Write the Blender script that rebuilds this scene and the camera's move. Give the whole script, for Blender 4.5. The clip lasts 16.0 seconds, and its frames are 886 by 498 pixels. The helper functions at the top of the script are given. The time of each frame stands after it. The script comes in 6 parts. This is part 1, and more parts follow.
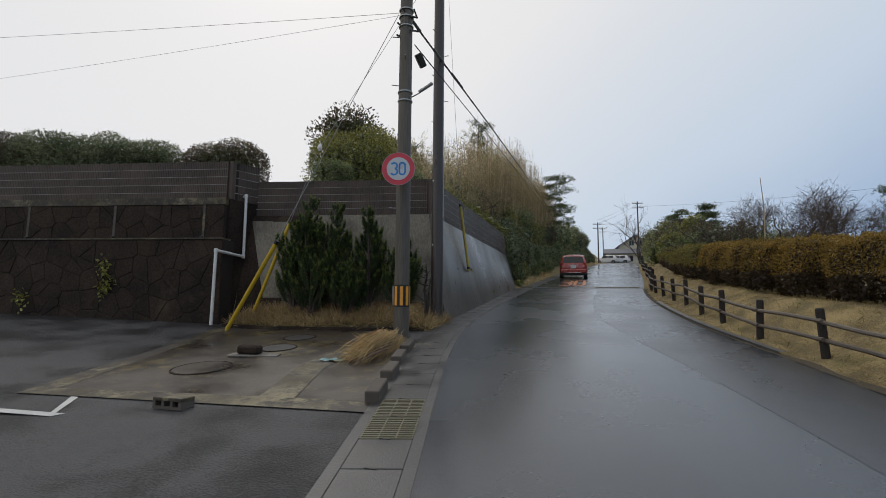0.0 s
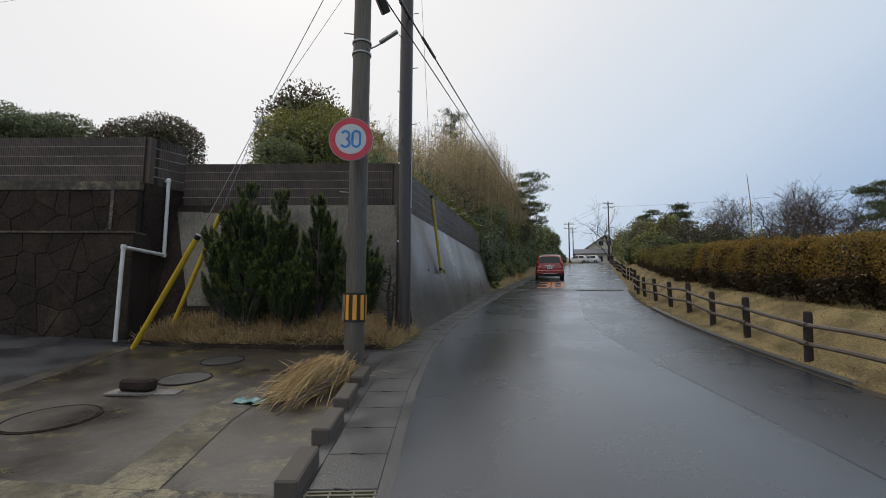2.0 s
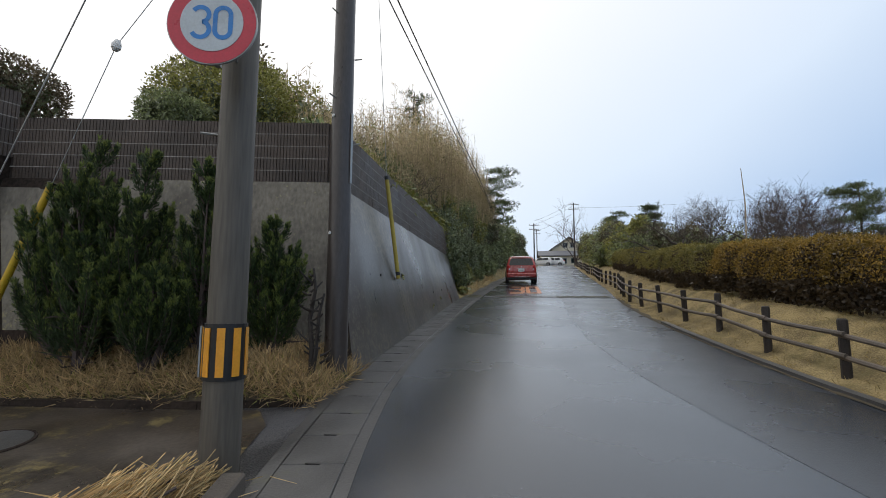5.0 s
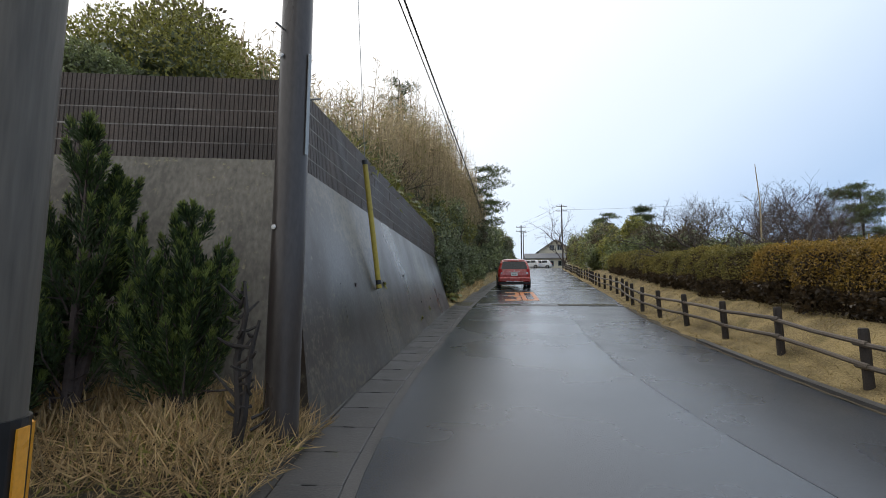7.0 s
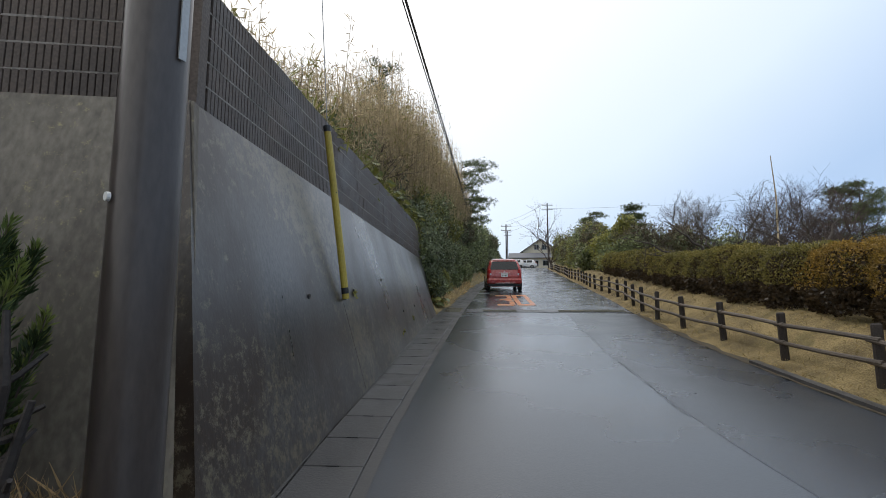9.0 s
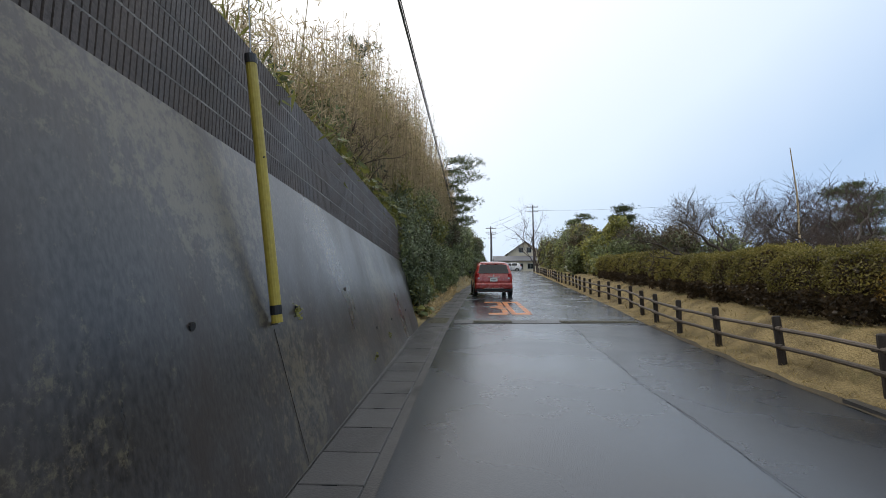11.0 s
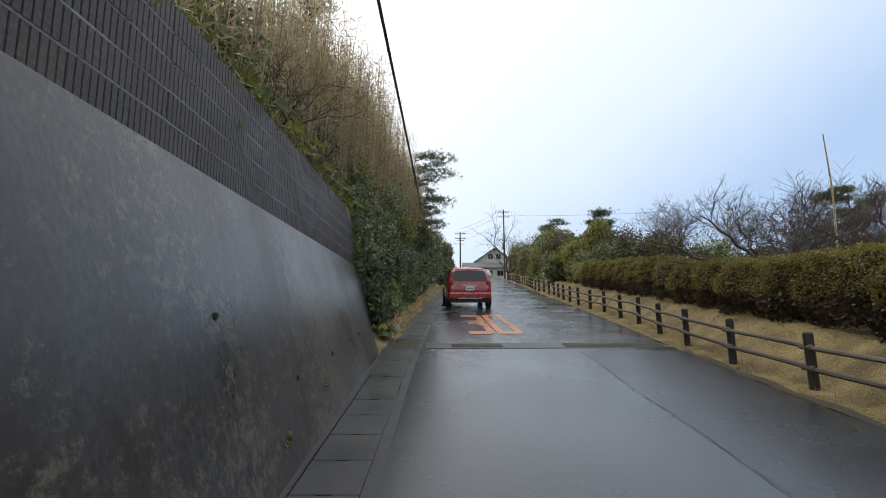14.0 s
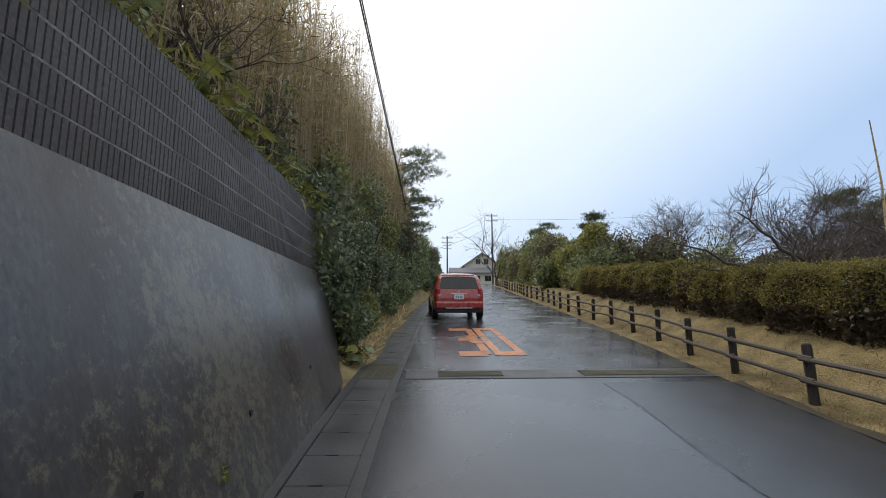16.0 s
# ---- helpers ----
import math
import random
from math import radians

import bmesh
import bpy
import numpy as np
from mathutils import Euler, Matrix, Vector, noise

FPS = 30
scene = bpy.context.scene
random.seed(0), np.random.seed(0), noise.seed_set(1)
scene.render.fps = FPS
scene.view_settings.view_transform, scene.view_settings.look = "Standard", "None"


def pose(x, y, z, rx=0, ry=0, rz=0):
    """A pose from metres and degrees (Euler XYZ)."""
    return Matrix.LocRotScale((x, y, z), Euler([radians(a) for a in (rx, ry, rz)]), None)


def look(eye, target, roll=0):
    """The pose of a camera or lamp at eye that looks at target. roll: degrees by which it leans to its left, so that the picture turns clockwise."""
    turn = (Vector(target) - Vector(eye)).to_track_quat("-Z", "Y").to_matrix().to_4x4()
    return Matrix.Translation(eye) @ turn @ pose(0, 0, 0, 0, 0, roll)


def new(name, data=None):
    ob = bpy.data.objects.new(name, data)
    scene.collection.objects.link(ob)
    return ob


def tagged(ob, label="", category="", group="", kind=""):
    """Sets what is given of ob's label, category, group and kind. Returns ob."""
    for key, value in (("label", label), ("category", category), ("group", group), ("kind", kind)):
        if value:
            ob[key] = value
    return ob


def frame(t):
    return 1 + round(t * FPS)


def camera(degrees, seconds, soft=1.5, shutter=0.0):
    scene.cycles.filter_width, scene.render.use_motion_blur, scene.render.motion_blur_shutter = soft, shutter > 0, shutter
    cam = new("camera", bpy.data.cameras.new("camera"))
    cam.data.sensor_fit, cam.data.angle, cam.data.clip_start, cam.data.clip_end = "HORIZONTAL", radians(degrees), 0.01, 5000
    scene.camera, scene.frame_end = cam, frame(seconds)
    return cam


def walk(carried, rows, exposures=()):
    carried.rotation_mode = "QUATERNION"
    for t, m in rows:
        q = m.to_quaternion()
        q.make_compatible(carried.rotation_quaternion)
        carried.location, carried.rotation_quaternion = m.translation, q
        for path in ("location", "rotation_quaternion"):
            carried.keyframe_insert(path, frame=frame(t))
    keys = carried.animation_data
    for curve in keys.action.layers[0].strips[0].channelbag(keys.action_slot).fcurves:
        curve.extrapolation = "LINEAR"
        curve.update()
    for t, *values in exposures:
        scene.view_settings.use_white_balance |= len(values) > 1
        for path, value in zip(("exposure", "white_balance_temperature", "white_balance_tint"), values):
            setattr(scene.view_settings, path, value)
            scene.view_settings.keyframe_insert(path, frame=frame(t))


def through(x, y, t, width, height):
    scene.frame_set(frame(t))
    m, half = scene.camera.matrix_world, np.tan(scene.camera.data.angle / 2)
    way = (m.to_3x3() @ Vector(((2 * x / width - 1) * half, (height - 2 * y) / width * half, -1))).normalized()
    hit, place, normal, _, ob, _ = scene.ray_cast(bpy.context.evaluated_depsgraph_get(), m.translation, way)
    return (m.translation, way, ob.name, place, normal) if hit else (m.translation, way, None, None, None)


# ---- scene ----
cam = camera(86.0, 16.0, soft=0.9)
METRES, EYE, TILT, LEAN, TURN = 16.2, 1.6, 0.0, 0.0, 17.4
ROWS = [
    (0.0, 0.0, 0.0, 0.0, -0.05, 6.28, -0.47),
    (0.5, 0.0004, 0.0331, 0.0022, -1.18, 6.24, -0.4),
    (1.0, -0.0, 0.0646, 0.0048, -2.06, 6.19, -0.4),
    (1.5, 0.0005, 0.0959, 0.0072, -3.01, 6.22, -0.41),
    (2.0, 0.0025, 0.1267, 0.0117, -3.7, 6.26, -0.35),
    (2.5, 0.0031, 0.1577, 0.0156, -4.29, 6.3, -0.39),
    (3.0, 0.0057, 0.19, 0.0186, -5.11, 6.29, -0.31),
    (3.5, 0.0082, 0.2206, 0.0212, -5.81, 6.31, -0.33),
    (4.0, 0.0119, 0.2528, 0.0225, -6.64, 6.33, -0.33),
    (6.5, 0.0285, 0.4065, 0.0401, -9.8, 6.64, -0.17),
    (7.0, 0.0297, 0.4362, 0.0421, -10.1, 6.72, -0.18),
    (7.5, 0.033, 0.4667, 0.0433, -10.7, 6.75, -0.19),
    (8.0, 0.0368, 0.4967, 0.0474, -11.13, 6.71, -0.13),
    (8.5, 0.0404, 0.5266, 0.0502, -11.57, 6.75, -0.14),
    (9.0, 0.046, 0.5576, 0.0546, -12.2, 6.66, -0.09),
    (11.5, 0.0757, 0.7092, 0.0685, -14.89, 7.16, -0.03),
    (12.0, 0.0805, 0.7398, 0.0717, -15.75, 7.29, -0.05),
    (12.5, 0.0872, 0.771, 0.0745, -16.74, 7.39, -0.0),
    (13.0, 0.0945, 0.8007, 0.0769, -17.11, 7.58, 0.0),
    (13.5, 0.105, 0.8308, 0.0785, -17.78, 7.74, 0.07),
    (14.0, 0.1144, 0.8599, 0.0809, -18.22, 7.83, 0.14),
    (14.5, 0.1238, 0.8887, 0.0855, -18.65, 7.98, 0.1),
    (15.0, 0.1341, 0.9182, 0.0892, -19.15, 8.15, 0.15),
    (15.5, 0.1431, 0.947, 0.0925, -19.34, 8.34, 0.11),
    (16.0, 0.1547, 0.9773, 0.095, -19.84, 8.42, 0.16),
]
walk(cam, [(t, pose(0, 0, EYE, TILT, LEAN, TURN) @ pose(METRES * x, METRES * y, METRES * z, 90 + pitch, roll, yaw)) for t, x, y, z, yaw, pitch, roll in ROWS],
     exposures=[(0.0, -0.05), (4.0, 0.25), (7.0, 0.5), (16.0, 0.5)])

# ---- world, sun, exposure ----
world = bpy.data.worlds.new("overcast_sky")
scene.world = world
world.use_nodes = True
wn, wl = world.node_tree.nodes, world.node_tree.links
wn.clear()
w_out, w_bg = wn.new("ShaderNodeOutputWorld"), wn.new("ShaderNodeBackground")
w_sky = wn.new("ShaderNodeTexSky")
w_sky.sky_type, w_sky.sun_disc = "NISHITA", False
w_sky.sun_elevation, w_sky.sun_rotation = radians(48), radians(-35)
w_sky.dust_density, w_sky.air_density = 3.0, 1.0
w_geo, w_dot, w_map = wn.new("ShaderNodeTexCoord"), wn.new("ShaderNodeVectorMath"), wn.new("ShaderNodeValToRGB")
w_dot.operation = "DOT_PRODUCT"
w_dot.inputs[1].default_value = (-0.52, 0.05, 0.86)
w_map.color_ramp.elements[0].position, w_map.color_ramp.elements[0].color = 0.0, (0.40, 0.54, 0.76, 1)
w_map.color_ramp.elements[1].position, w_map.color_ramp.elements[1].color = 0.60, (0.95, 0.948, 0.95, 1)
e = w_map.color_ramp.elements.new(0.22)
e.color = (0.68, 0.78, 0.91, 1)
w_cloud = wn.new("ShaderNodeTexNoise")
w_cloud.inputs["Scale"].default_value, w_cloud.inputs["Detail"].default_value = 2.2, 3
w_add = wn.new("ShaderNodeMath")
w_add.operation = "MULTIPLY_ADD"
w_add.inputs[1].default_value = 0.12
w_scale = wn.new("ShaderNodeVectorMath")
w_scale.operation = "SCALE"
w_scale.inputs["Scale"].default_value = 0.012
w_sum = wn.new("ShaderNodeVectorMath")
w_sum.operation = "ADD"
wl.new(w_geo.outputs["Generated"], w_dot.inputs[0])
wl.new(w_geo.outputs["Generated"], w_cloud.inputs["Vector"])
wl.new(w_cloud.outputs["Fac"], w_add.inputs[0])
wl.new(w_dot.outputs["Value"], w_add.inputs[2])
wl.new(w_add.outputs["Value"], w_map.inputs["Fac"])
wl.new(w_sky.outputs["Color"], w_scale.inputs[0])
wl.new(w_scale.outputs["Vector"], w_sum.inputs[0])
wl.new(w_map.outputs["Color"], w_sum.inputs[1])
wl.new(w_sum.outputs["Vector"], w_bg.inputs["Color"])
wl.new(w_bg.outputs["Background"], w_out.inputs["Surface"])
w_bg.inputs["Strength"].default_value = 0.8
sun = new("sun", bpy.data.lights.new("sun", "SUN"))
sun.data.energy, sun.data.angle, sun.data.color = 0.6, radians(25), (1.0, 0.97, 0.92)
sun.matrix_world = look((0, 0, 0), (0.40, -0.55, -0.74))

# ---- materials ----


def mat(name, low, high, rough=0.8, scale=3.0, fine=40.0, bump=0.3, metal=0.0, stain=None, stain_scale=0.7, stain_at=0.55,
        rough_var=0.1, per=None, per_amount=0.25, stretch=(1, 1, 1), spec=0.5, depth=0.01, tight=0.18, speck=None, speck_scale=9.0, speck_at=0.6):
    m = bpy.data.materials.new(name)
    m.use_nodes = True
    n, l = m.node_tree.nodes, m.node_tree.links
    b = n["Principled BSDF"]
    co, mp = n.new("ShaderNodeTexCoord"), n.new("ShaderNodeMapping")
    mp.inputs["Scale"].default_value = stretch
    geo = n.new("ShaderNodeNewGeometry")
    l.new(geo.outputs["Position"], mp.inputs["Vector"])
    big, small = n.new("ShaderNodeTexNoise"), n.new("ShaderNodeTexNoise")
    big.inputs["Scale"].default_value, big.inputs["Detail"].default_value = scale, 6
    small.inputs["Scale"].default_value, small.inputs["Detail"].default_value = fine, 4
    for q in (big, small):
        l.new(mp.outputs["Vector"], q.inputs["Vector"])
    mixf = n.new("ShaderNodeMath")
    mixf.operation = "MULTIPLY_ADD"
    mixf.inputs[1].default_value = 0.45
    half = n.new("ShaderNodeMath")
    half.operation = "MULTIPLY"
    half.inputs[1].default_value = 0.55
    l.new(big.outputs["Fac"], half.inputs[0])
    l.new(small.outputs["Fac"], mixf.inputs[0])
    l.new(half.outputs[0], mixf.inputs[2])
    ramp = n.new("ShaderNodeValToRGB")
    ramp.color_ramp.elements[0].position, ramp.color_ramp.elements[1].position = 0.5 - tight, 0.5 + tight
    ramp.color_ramp.elements[0].color, ramp.color_ramp.elements[1].color = (*low, 1), (*high, 1)
    l.new(mixf.outputs[0], ramp.inputs["Fac"])
    colour = ramp.outputs["Color"]
    if stain:
        st, sr, mx = n.new("ShaderNodeTexNoise"), n.new("ShaderNodeValToRGB"), n.new("ShaderNodeMix")
        st.inputs["Scale"].default_value, st.inputs["Detail"].default_value = stain_scale, 8
        st.inputs["Roughness"].default_value = 0.65
        sr.color_ramp.elements[0].position, sr.color_ramp.elements[1].position = stain_at, stain_at + 0.14
        l.new(mp.outputs["Vector"], st.inputs["Vector"])
        l.new(st.outputs["Fac"], sr.inputs["Fac"])
        mx.data_type = "RGBA"
        l.new(sr.outputs["Color"], mx.inputs["Factor"])
        l.new(colour, mx.inputs["A"])
        mx.inputs["B"].default_value = (*stain, 1)
        colour = mx.outputs["Result"]
    if speck:
        sp, pr, px, pm = n.new("ShaderNodeTexNoise"), n.new("ShaderNodeValToRGB"), n.new("ShaderNodeMix"), n.new("ShaderNodeMath")
        patch = n.new("ShaderNodeTexNoise")
        sp.inputs["Scale"].default_value, sp.inputs["Detail"].default_value, sp.inputs["Roughness"].default_value = speck_scale, 12, 0.82
        patch.inputs["Scale"].default_value, patch.inputs["Detail"].default_value = 0.55, 3
        l.new(geo.outputs["Position"], sp.inputs["Vector"])
        l.new(geo.outputs["Position"], patch.inputs["Vector"])
        pm.operation = "MULTIPLY_ADD"
        pm.inputs[1].default_value = 0.38
        l.new(patch.outputs["Fac"], pm.inputs[0])
        half2 = n.new("ShaderNodeMath")
        half2.operation = "MULTIPLY"
        half2.inputs[1].default_value = 0.78
        l.new(sp.outputs["Fac"], half2.inputs[0])
        l.new(half2.outputs[0], pm.inputs[2])
        pr.color_ramp.elements[0].position, pr.color_ramp.elements[1].position = speck_at, speck_at + 0.07
        l.new(pm.outputs[0], pr.inputs["Fac"])
        px.data_type = "RGBA"
        l.new(pr.outputs["Color"], px.inputs["Factor"])
        l.new(colour, px.inputs["A"])
        px.inputs["B"].default_value = (*speck, 1)
        colour = px.outputs["Result"]
    if per:
        hsv, rnd = n.new("ShaderNodeHueSaturation"), n.new("ShaderNodeMapRange")
        src = geo.outputs["Random Per Island"] if per == "island" else n.new("ShaderNodeObjectInfo").outputs["Random"]
        rnd.inputs["To Min"].default_value, rnd.inputs["To Max"].default_value = 1 - per_amount, 1 + per_amount
        l.new(src, rnd.inputs["Value"])
        l.new(rnd.outputs[0], hsv.inputs["Value"])
        l.new(colour, hsv.inputs["Color"])
        colour = hsv.outputs["Color"]
    l.new(colour, b.inputs["Base Color"])
    rr = n.new("ShaderNodeMapRange")
    rr.inputs["From Min"].default_value, rr.inputs["From Max"].default_value = 0.3, 0.7
    rr.inputs["To Min"].default_value, rr.inputs["To Max"].default_value = max(0.02, rough - rough_var), min(1, rough + rough_var)
    l.new(big.outputs["Fac"], rr.inputs["Value"])
    l.new(rr.outputs[0], b.inputs["Roughness"])
    b.inputs["Metallic"].default_value = metal
    b.inputs["Specular IOR Level"].default_value = spec
    if bump:
        bp = n.new("ShaderNodeBump")
        bp.inputs["Strength"].default_value, bp.inputs["Distance"].default_value = bump, depth
        l.new(small.outputs["Fac"], bp.inputs["Height"])
        l.new(bp.outputs["Normal"], b.inputs["Normal"])
    return m


def plain(name, colour, rough=0.5, metal=0.0, **kw):
    return mat(name, tuple(c * 0.82 for c in colour), tuple(min(1, c * 1.1) for c in colour), rough, metal=metal, scale=6, fine=60, bump=kw.pop("bump", 0.08), **kw)


M_ROAD = mat("wet_asphalt", (0.018, 0.024, 0.033), (0.040, 0.049, 0.062), 0.27, 0.5, 75, 0.28, rough_var=0.07, tight=0.10, stain=(0.03, 0.032, 0.035), stain_scale=0.35, depth=0.004)
M_ROAD2 = mat("old_wet_asphalt", (0.016, 0.020, 0.027), (0.034, 0.040, 0.050), 0.30, 0.6, 90, 0.45, rough_var=0.10, depth=0.005)
M_LOT = mat("rough_lot_asphalt", (0.008, 0.008, 0.009), (0.074, 0.073, 0.076), 0.5, 1.0, 62, 1.0, rough_var=0.15, depth=0.03, tight=0.04)
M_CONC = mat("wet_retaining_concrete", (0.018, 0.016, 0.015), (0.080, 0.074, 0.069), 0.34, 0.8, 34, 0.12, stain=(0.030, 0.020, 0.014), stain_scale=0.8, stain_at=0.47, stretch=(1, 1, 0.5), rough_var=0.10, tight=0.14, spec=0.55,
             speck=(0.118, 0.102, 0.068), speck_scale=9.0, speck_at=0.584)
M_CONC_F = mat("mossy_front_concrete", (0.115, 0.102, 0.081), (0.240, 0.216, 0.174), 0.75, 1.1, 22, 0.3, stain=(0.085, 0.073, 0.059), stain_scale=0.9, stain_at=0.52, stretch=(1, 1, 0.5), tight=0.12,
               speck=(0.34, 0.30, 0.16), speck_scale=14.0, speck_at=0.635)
M_BLOCK = mat("dark_ribbed_block", (0.040, 0.029, 0.023), (0.098, 0.075, 0.061), 0.5, 1.5, 45, 0.3, per="object", per_amount=0.16, tight=0.13, spec=0.35)
M_MORTAR = mat("pale_mortar", (0.07, 0.062, 0.055), (0.36, 0.335, 0.30), 0.9, 2, 40, 0.2)
M_STONE = mat("dark_wall_stone", (0.013, 0.009, 0.007), (0.052, 0.037, 0.028), 0.85, 1.4, 20, 0.8, tight=0.13, per="object", per_amount=0.14, stain=(0.085, 0.066, 0.042), stain_scale=0.8, stain_at=0.60, spec=0.22, depth=0.02)
M_JOINT = mat("stone_joint", (0.012, 0.008, 0.006), (0.040, 0.029, 0.022), 0.9, 3, 30)
M_GUTTER = mat("gutter_concrete", (0.038, 0.038, 0.039), (0.080, 0.079, 0.078), 0.42, 2, 50, 0.3, per="object", per_amount=0.12, rough_var=0.12, stain=(0.08, 0.08, 0.035), stain_scale=2.0, stain_at=0.63)
M_PAD = mat("stained_pad_concrete", (0.030, 0.024, 0.019), (0.082, 0.066, 0.052), 0.36, 0.7, 26, 0.25, stain=(0.020, 0.016, 0.013), stain_scale=0.55, stain_at=0.48, rough_var=0.2, tight=0.12, speck=(0.16, 0.125, 0.055), speck_scale=3.0, speck_at=0.62)
M_MOSS = mat("moss_stained_concrete", (0.055, 0.043, 0.022), (0.25, 0.215, 0.13), 0.6, 1.6, 30, 0.3, stain=(0.060, 0.046, 0.016), stain_scale=1.4, stain_at=0.47, tight=0.13, speck=(0.03, 0.024, 0.018), speck_scale=4.0, speck_at=0.56)
M_GRASS = mat("winter_grass", (0.11, 0.08, 0.03), (0.34, 0.26, 0.12), 0.95, 2.0, 45, 0.9, tight=0.11, stain=(0.12, 0.10, 0.035), stain_scale=1.2, depth=0.03)
M_SOIL = mat("leaf_soil", (0.03, 0.025, 0.015), (0.075, 0.058, 0.034), 0.95, 2, 25, 0.6)
M_POLE = mat("pole_concrete", (0.060, 0.052, 0.042), (0.125, 0.110, 0.090), 0.55, 3.0, 40, 0.15, stretch=(1, 1, 0.08), tight=0.14)
M_POLE2 = mat("dark_pole", (0.038, 0.031, 0.028), (0.072, 0.060, 0.054), 0.32, 1.5, 40, 0.1, stretch=(1, 1, 0.3))
M_WOODPOST = mat("dark_fence_timber", (0.012, 0.009, 0.008), (0.035, 0.027, 0.022), 0.7, 5, 60, 0.4, per="object")
M_RAIL = mat("weathered_rail", (0.05, 0.04, 0.032), (0.13, 0.105, 0.085), 0.6, 5, 50, 0.3, per="object")
M_BARK = mat("bark", (0.04, 0.033, 0.028), (0.10, 0.085, 0.072), 0.9, 4, 30, 0.6)
M_TWIG = mat("twig", (0.05, 0.036, 0.034), (0.10, 0.075, 0.066), 0.9, 4, 30, 0.2)
M_GREY_TWIG = mat("grey_twig", (0.10, 0.085, 0.075), (0.17, 0.15, 0.13), 0.9, 4, 30, 0.2)


def leafmat(name, low, high, rough=0.5, amount=0.45, through=0.45):
    m = mat(name, low, high, rough, 0.9, 8, 0, per="island", per_amount=amount)
    n, l = m.node_tree.nodes, m.node_tree.links
    b, tr, mx = n["Principled BSDF"], n.new("ShaderNodeBsdfTranslucent"), n.new("ShaderNodeMixShader")
    mx.inputs["Fac"].default_value = through
    l.new(b.inputs["Base Color"].links[0].from_socket, tr.inputs["Color"])
    l.new(b.outputs[0], mx.inputs[1])
    l.new(tr.outputs[0], mx.inputs[2])
    l.new(mx.outputs[0], n["Material Output"].inputs["Surface"])
    return m


def wet(m, weight, rough):
    b = m.node_tree.nodes["Principled BSDF"]
    b.inputs["Coat Weight"].default_value, b.inputs["Coat Roughness"].default_value = weight, rough
    return m


for m in (M_ROAD, M_ROAD2):
    wet(m, 0.28, 0.2)
wet(M_CONC, 0.10, 0.3)
M_HEDGE = leafmat("bronze_hedge_leaf", (0.15, 0.105, 0.024), (0.36, 0.225, 0.042))
M_HEDGE_GREEN = leafmat("olive_hedge_leaf", (0.115, 0.110, 0.030), (0.27, 0.225, 0.055))
# darker hedge leaf: shade low down and inside, put into the colour
M_HEDGE_SHADED = leafmat("hedge_shaded_leaf", (0.040, 0.028, 0.016), (0.085, 0.058, 0.030))
M_GREEN = leafmat("evergreen_leaf", (0.10, 0.135, 0.055), (0.32, 0.35, 0.155), 0.35, 0.55, 0.3)
M_OLIVE = leafmat("olive_leaf", (0.14, 0.15, 0.035), (0.34, 0.32, 0.085), 0.4, 0.5, 0.35)
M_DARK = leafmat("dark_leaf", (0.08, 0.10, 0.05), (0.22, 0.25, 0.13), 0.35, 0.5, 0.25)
M_BROWNLEAF = leafmat("bronze_leaf", (0.060, 0.050, 0.030), (0.16, 0.125, 0.070), 0.4, 0.5, 0.3)
M_PINE = leafmat("pine_needle", (0.040, 0.062, 0.022), (0.125, 0.155, 0.050), 0.5, 0.5, 0.3)
M_REED = leafmat("dry_bamboo", (0.36, 0.28, 0.165), (0.62, 0.51, 0.32), 0.8, 0.4)
M_STRAW = leafmat("straw", (0.44, 0.31, 0.14), (0.76, 0.58, 0.31), 0.7, 0.4, 0.3)
M_JUNIPER = leafmat("juniper_spray", (0.018, 0.036, 0.013), (0.062, 0.095, 0.028), 0.6, 0.5, 0.25)
M_JUNIPER_TIP = leafmat("juniper_tip", (0.080, 0.122, 0.030), (0.21, 0.245, 0.060), 0.6, 0.4, 0.4)
M_WHITE = plain("white_pvc", (0.72, 0.72, 0.70), 0.4)
M_YELLOW = mat("yellow_guard", (0.42, 0.27, 0.012), (0.62, 0.42, 0.02), 0.45, 3, 40, 0.05, stain=(0.30, 0.20, 0.03), stain_at=0.6)
M_OLDYELLOW = mat("faded_yellow_guard", (0.30, 0.23, 0.03), (0.46, 0.36, 0.055), 0.5, 2, 30, 0.05, stain=(0.20, 0.15, 0.03), stain_at=0.58)
M_ORANGE = plain("reflective_amber", (0.75, 0.33, 0.03), 0.35)
M_BLACK = plain("black_plastic", (0.012, 0.012, 0.013), 0.4)
M_CABLE = plain("cable_black", (0.012, 0.012, 0.013), 0.6)
M_STEEL = plain("galvanised_steel", (0.34, 0.35, 0.35), 0.45, 0.8)
M_RED = plain("sign_red", (0.55, 0.035, 0.06), 0.35)
M_SIGNWHITE = plain("sign_face", (0.50, 0.55, 0.58), 0.35)
M_BLUE = plain("sign_blue", (0.02, 0.20, 0.55), 0.35)
M_LINE = mat("worn_white_paint", (0.38, 0.38, 0.37), (0.62, 0.62, 0.60), 0.6, 3, 60, 0.2, stain=(0.1, 0.1, 0.1), stain_scale=6, stain_at=0.6)
M_MARK = mat("worn_orange_paint", (0.55, 0.16, 0.03), (0.72, 0.26, 0.06), 0.4, 4, 40, 0.1, stain=(0.09, 0.065, 0.05), stain_scale=4.5, stain_at=0.50)
M_GRATE = plain("rusty_grating", (0.14, 0.13, 0.085), 0.55, 0.3)
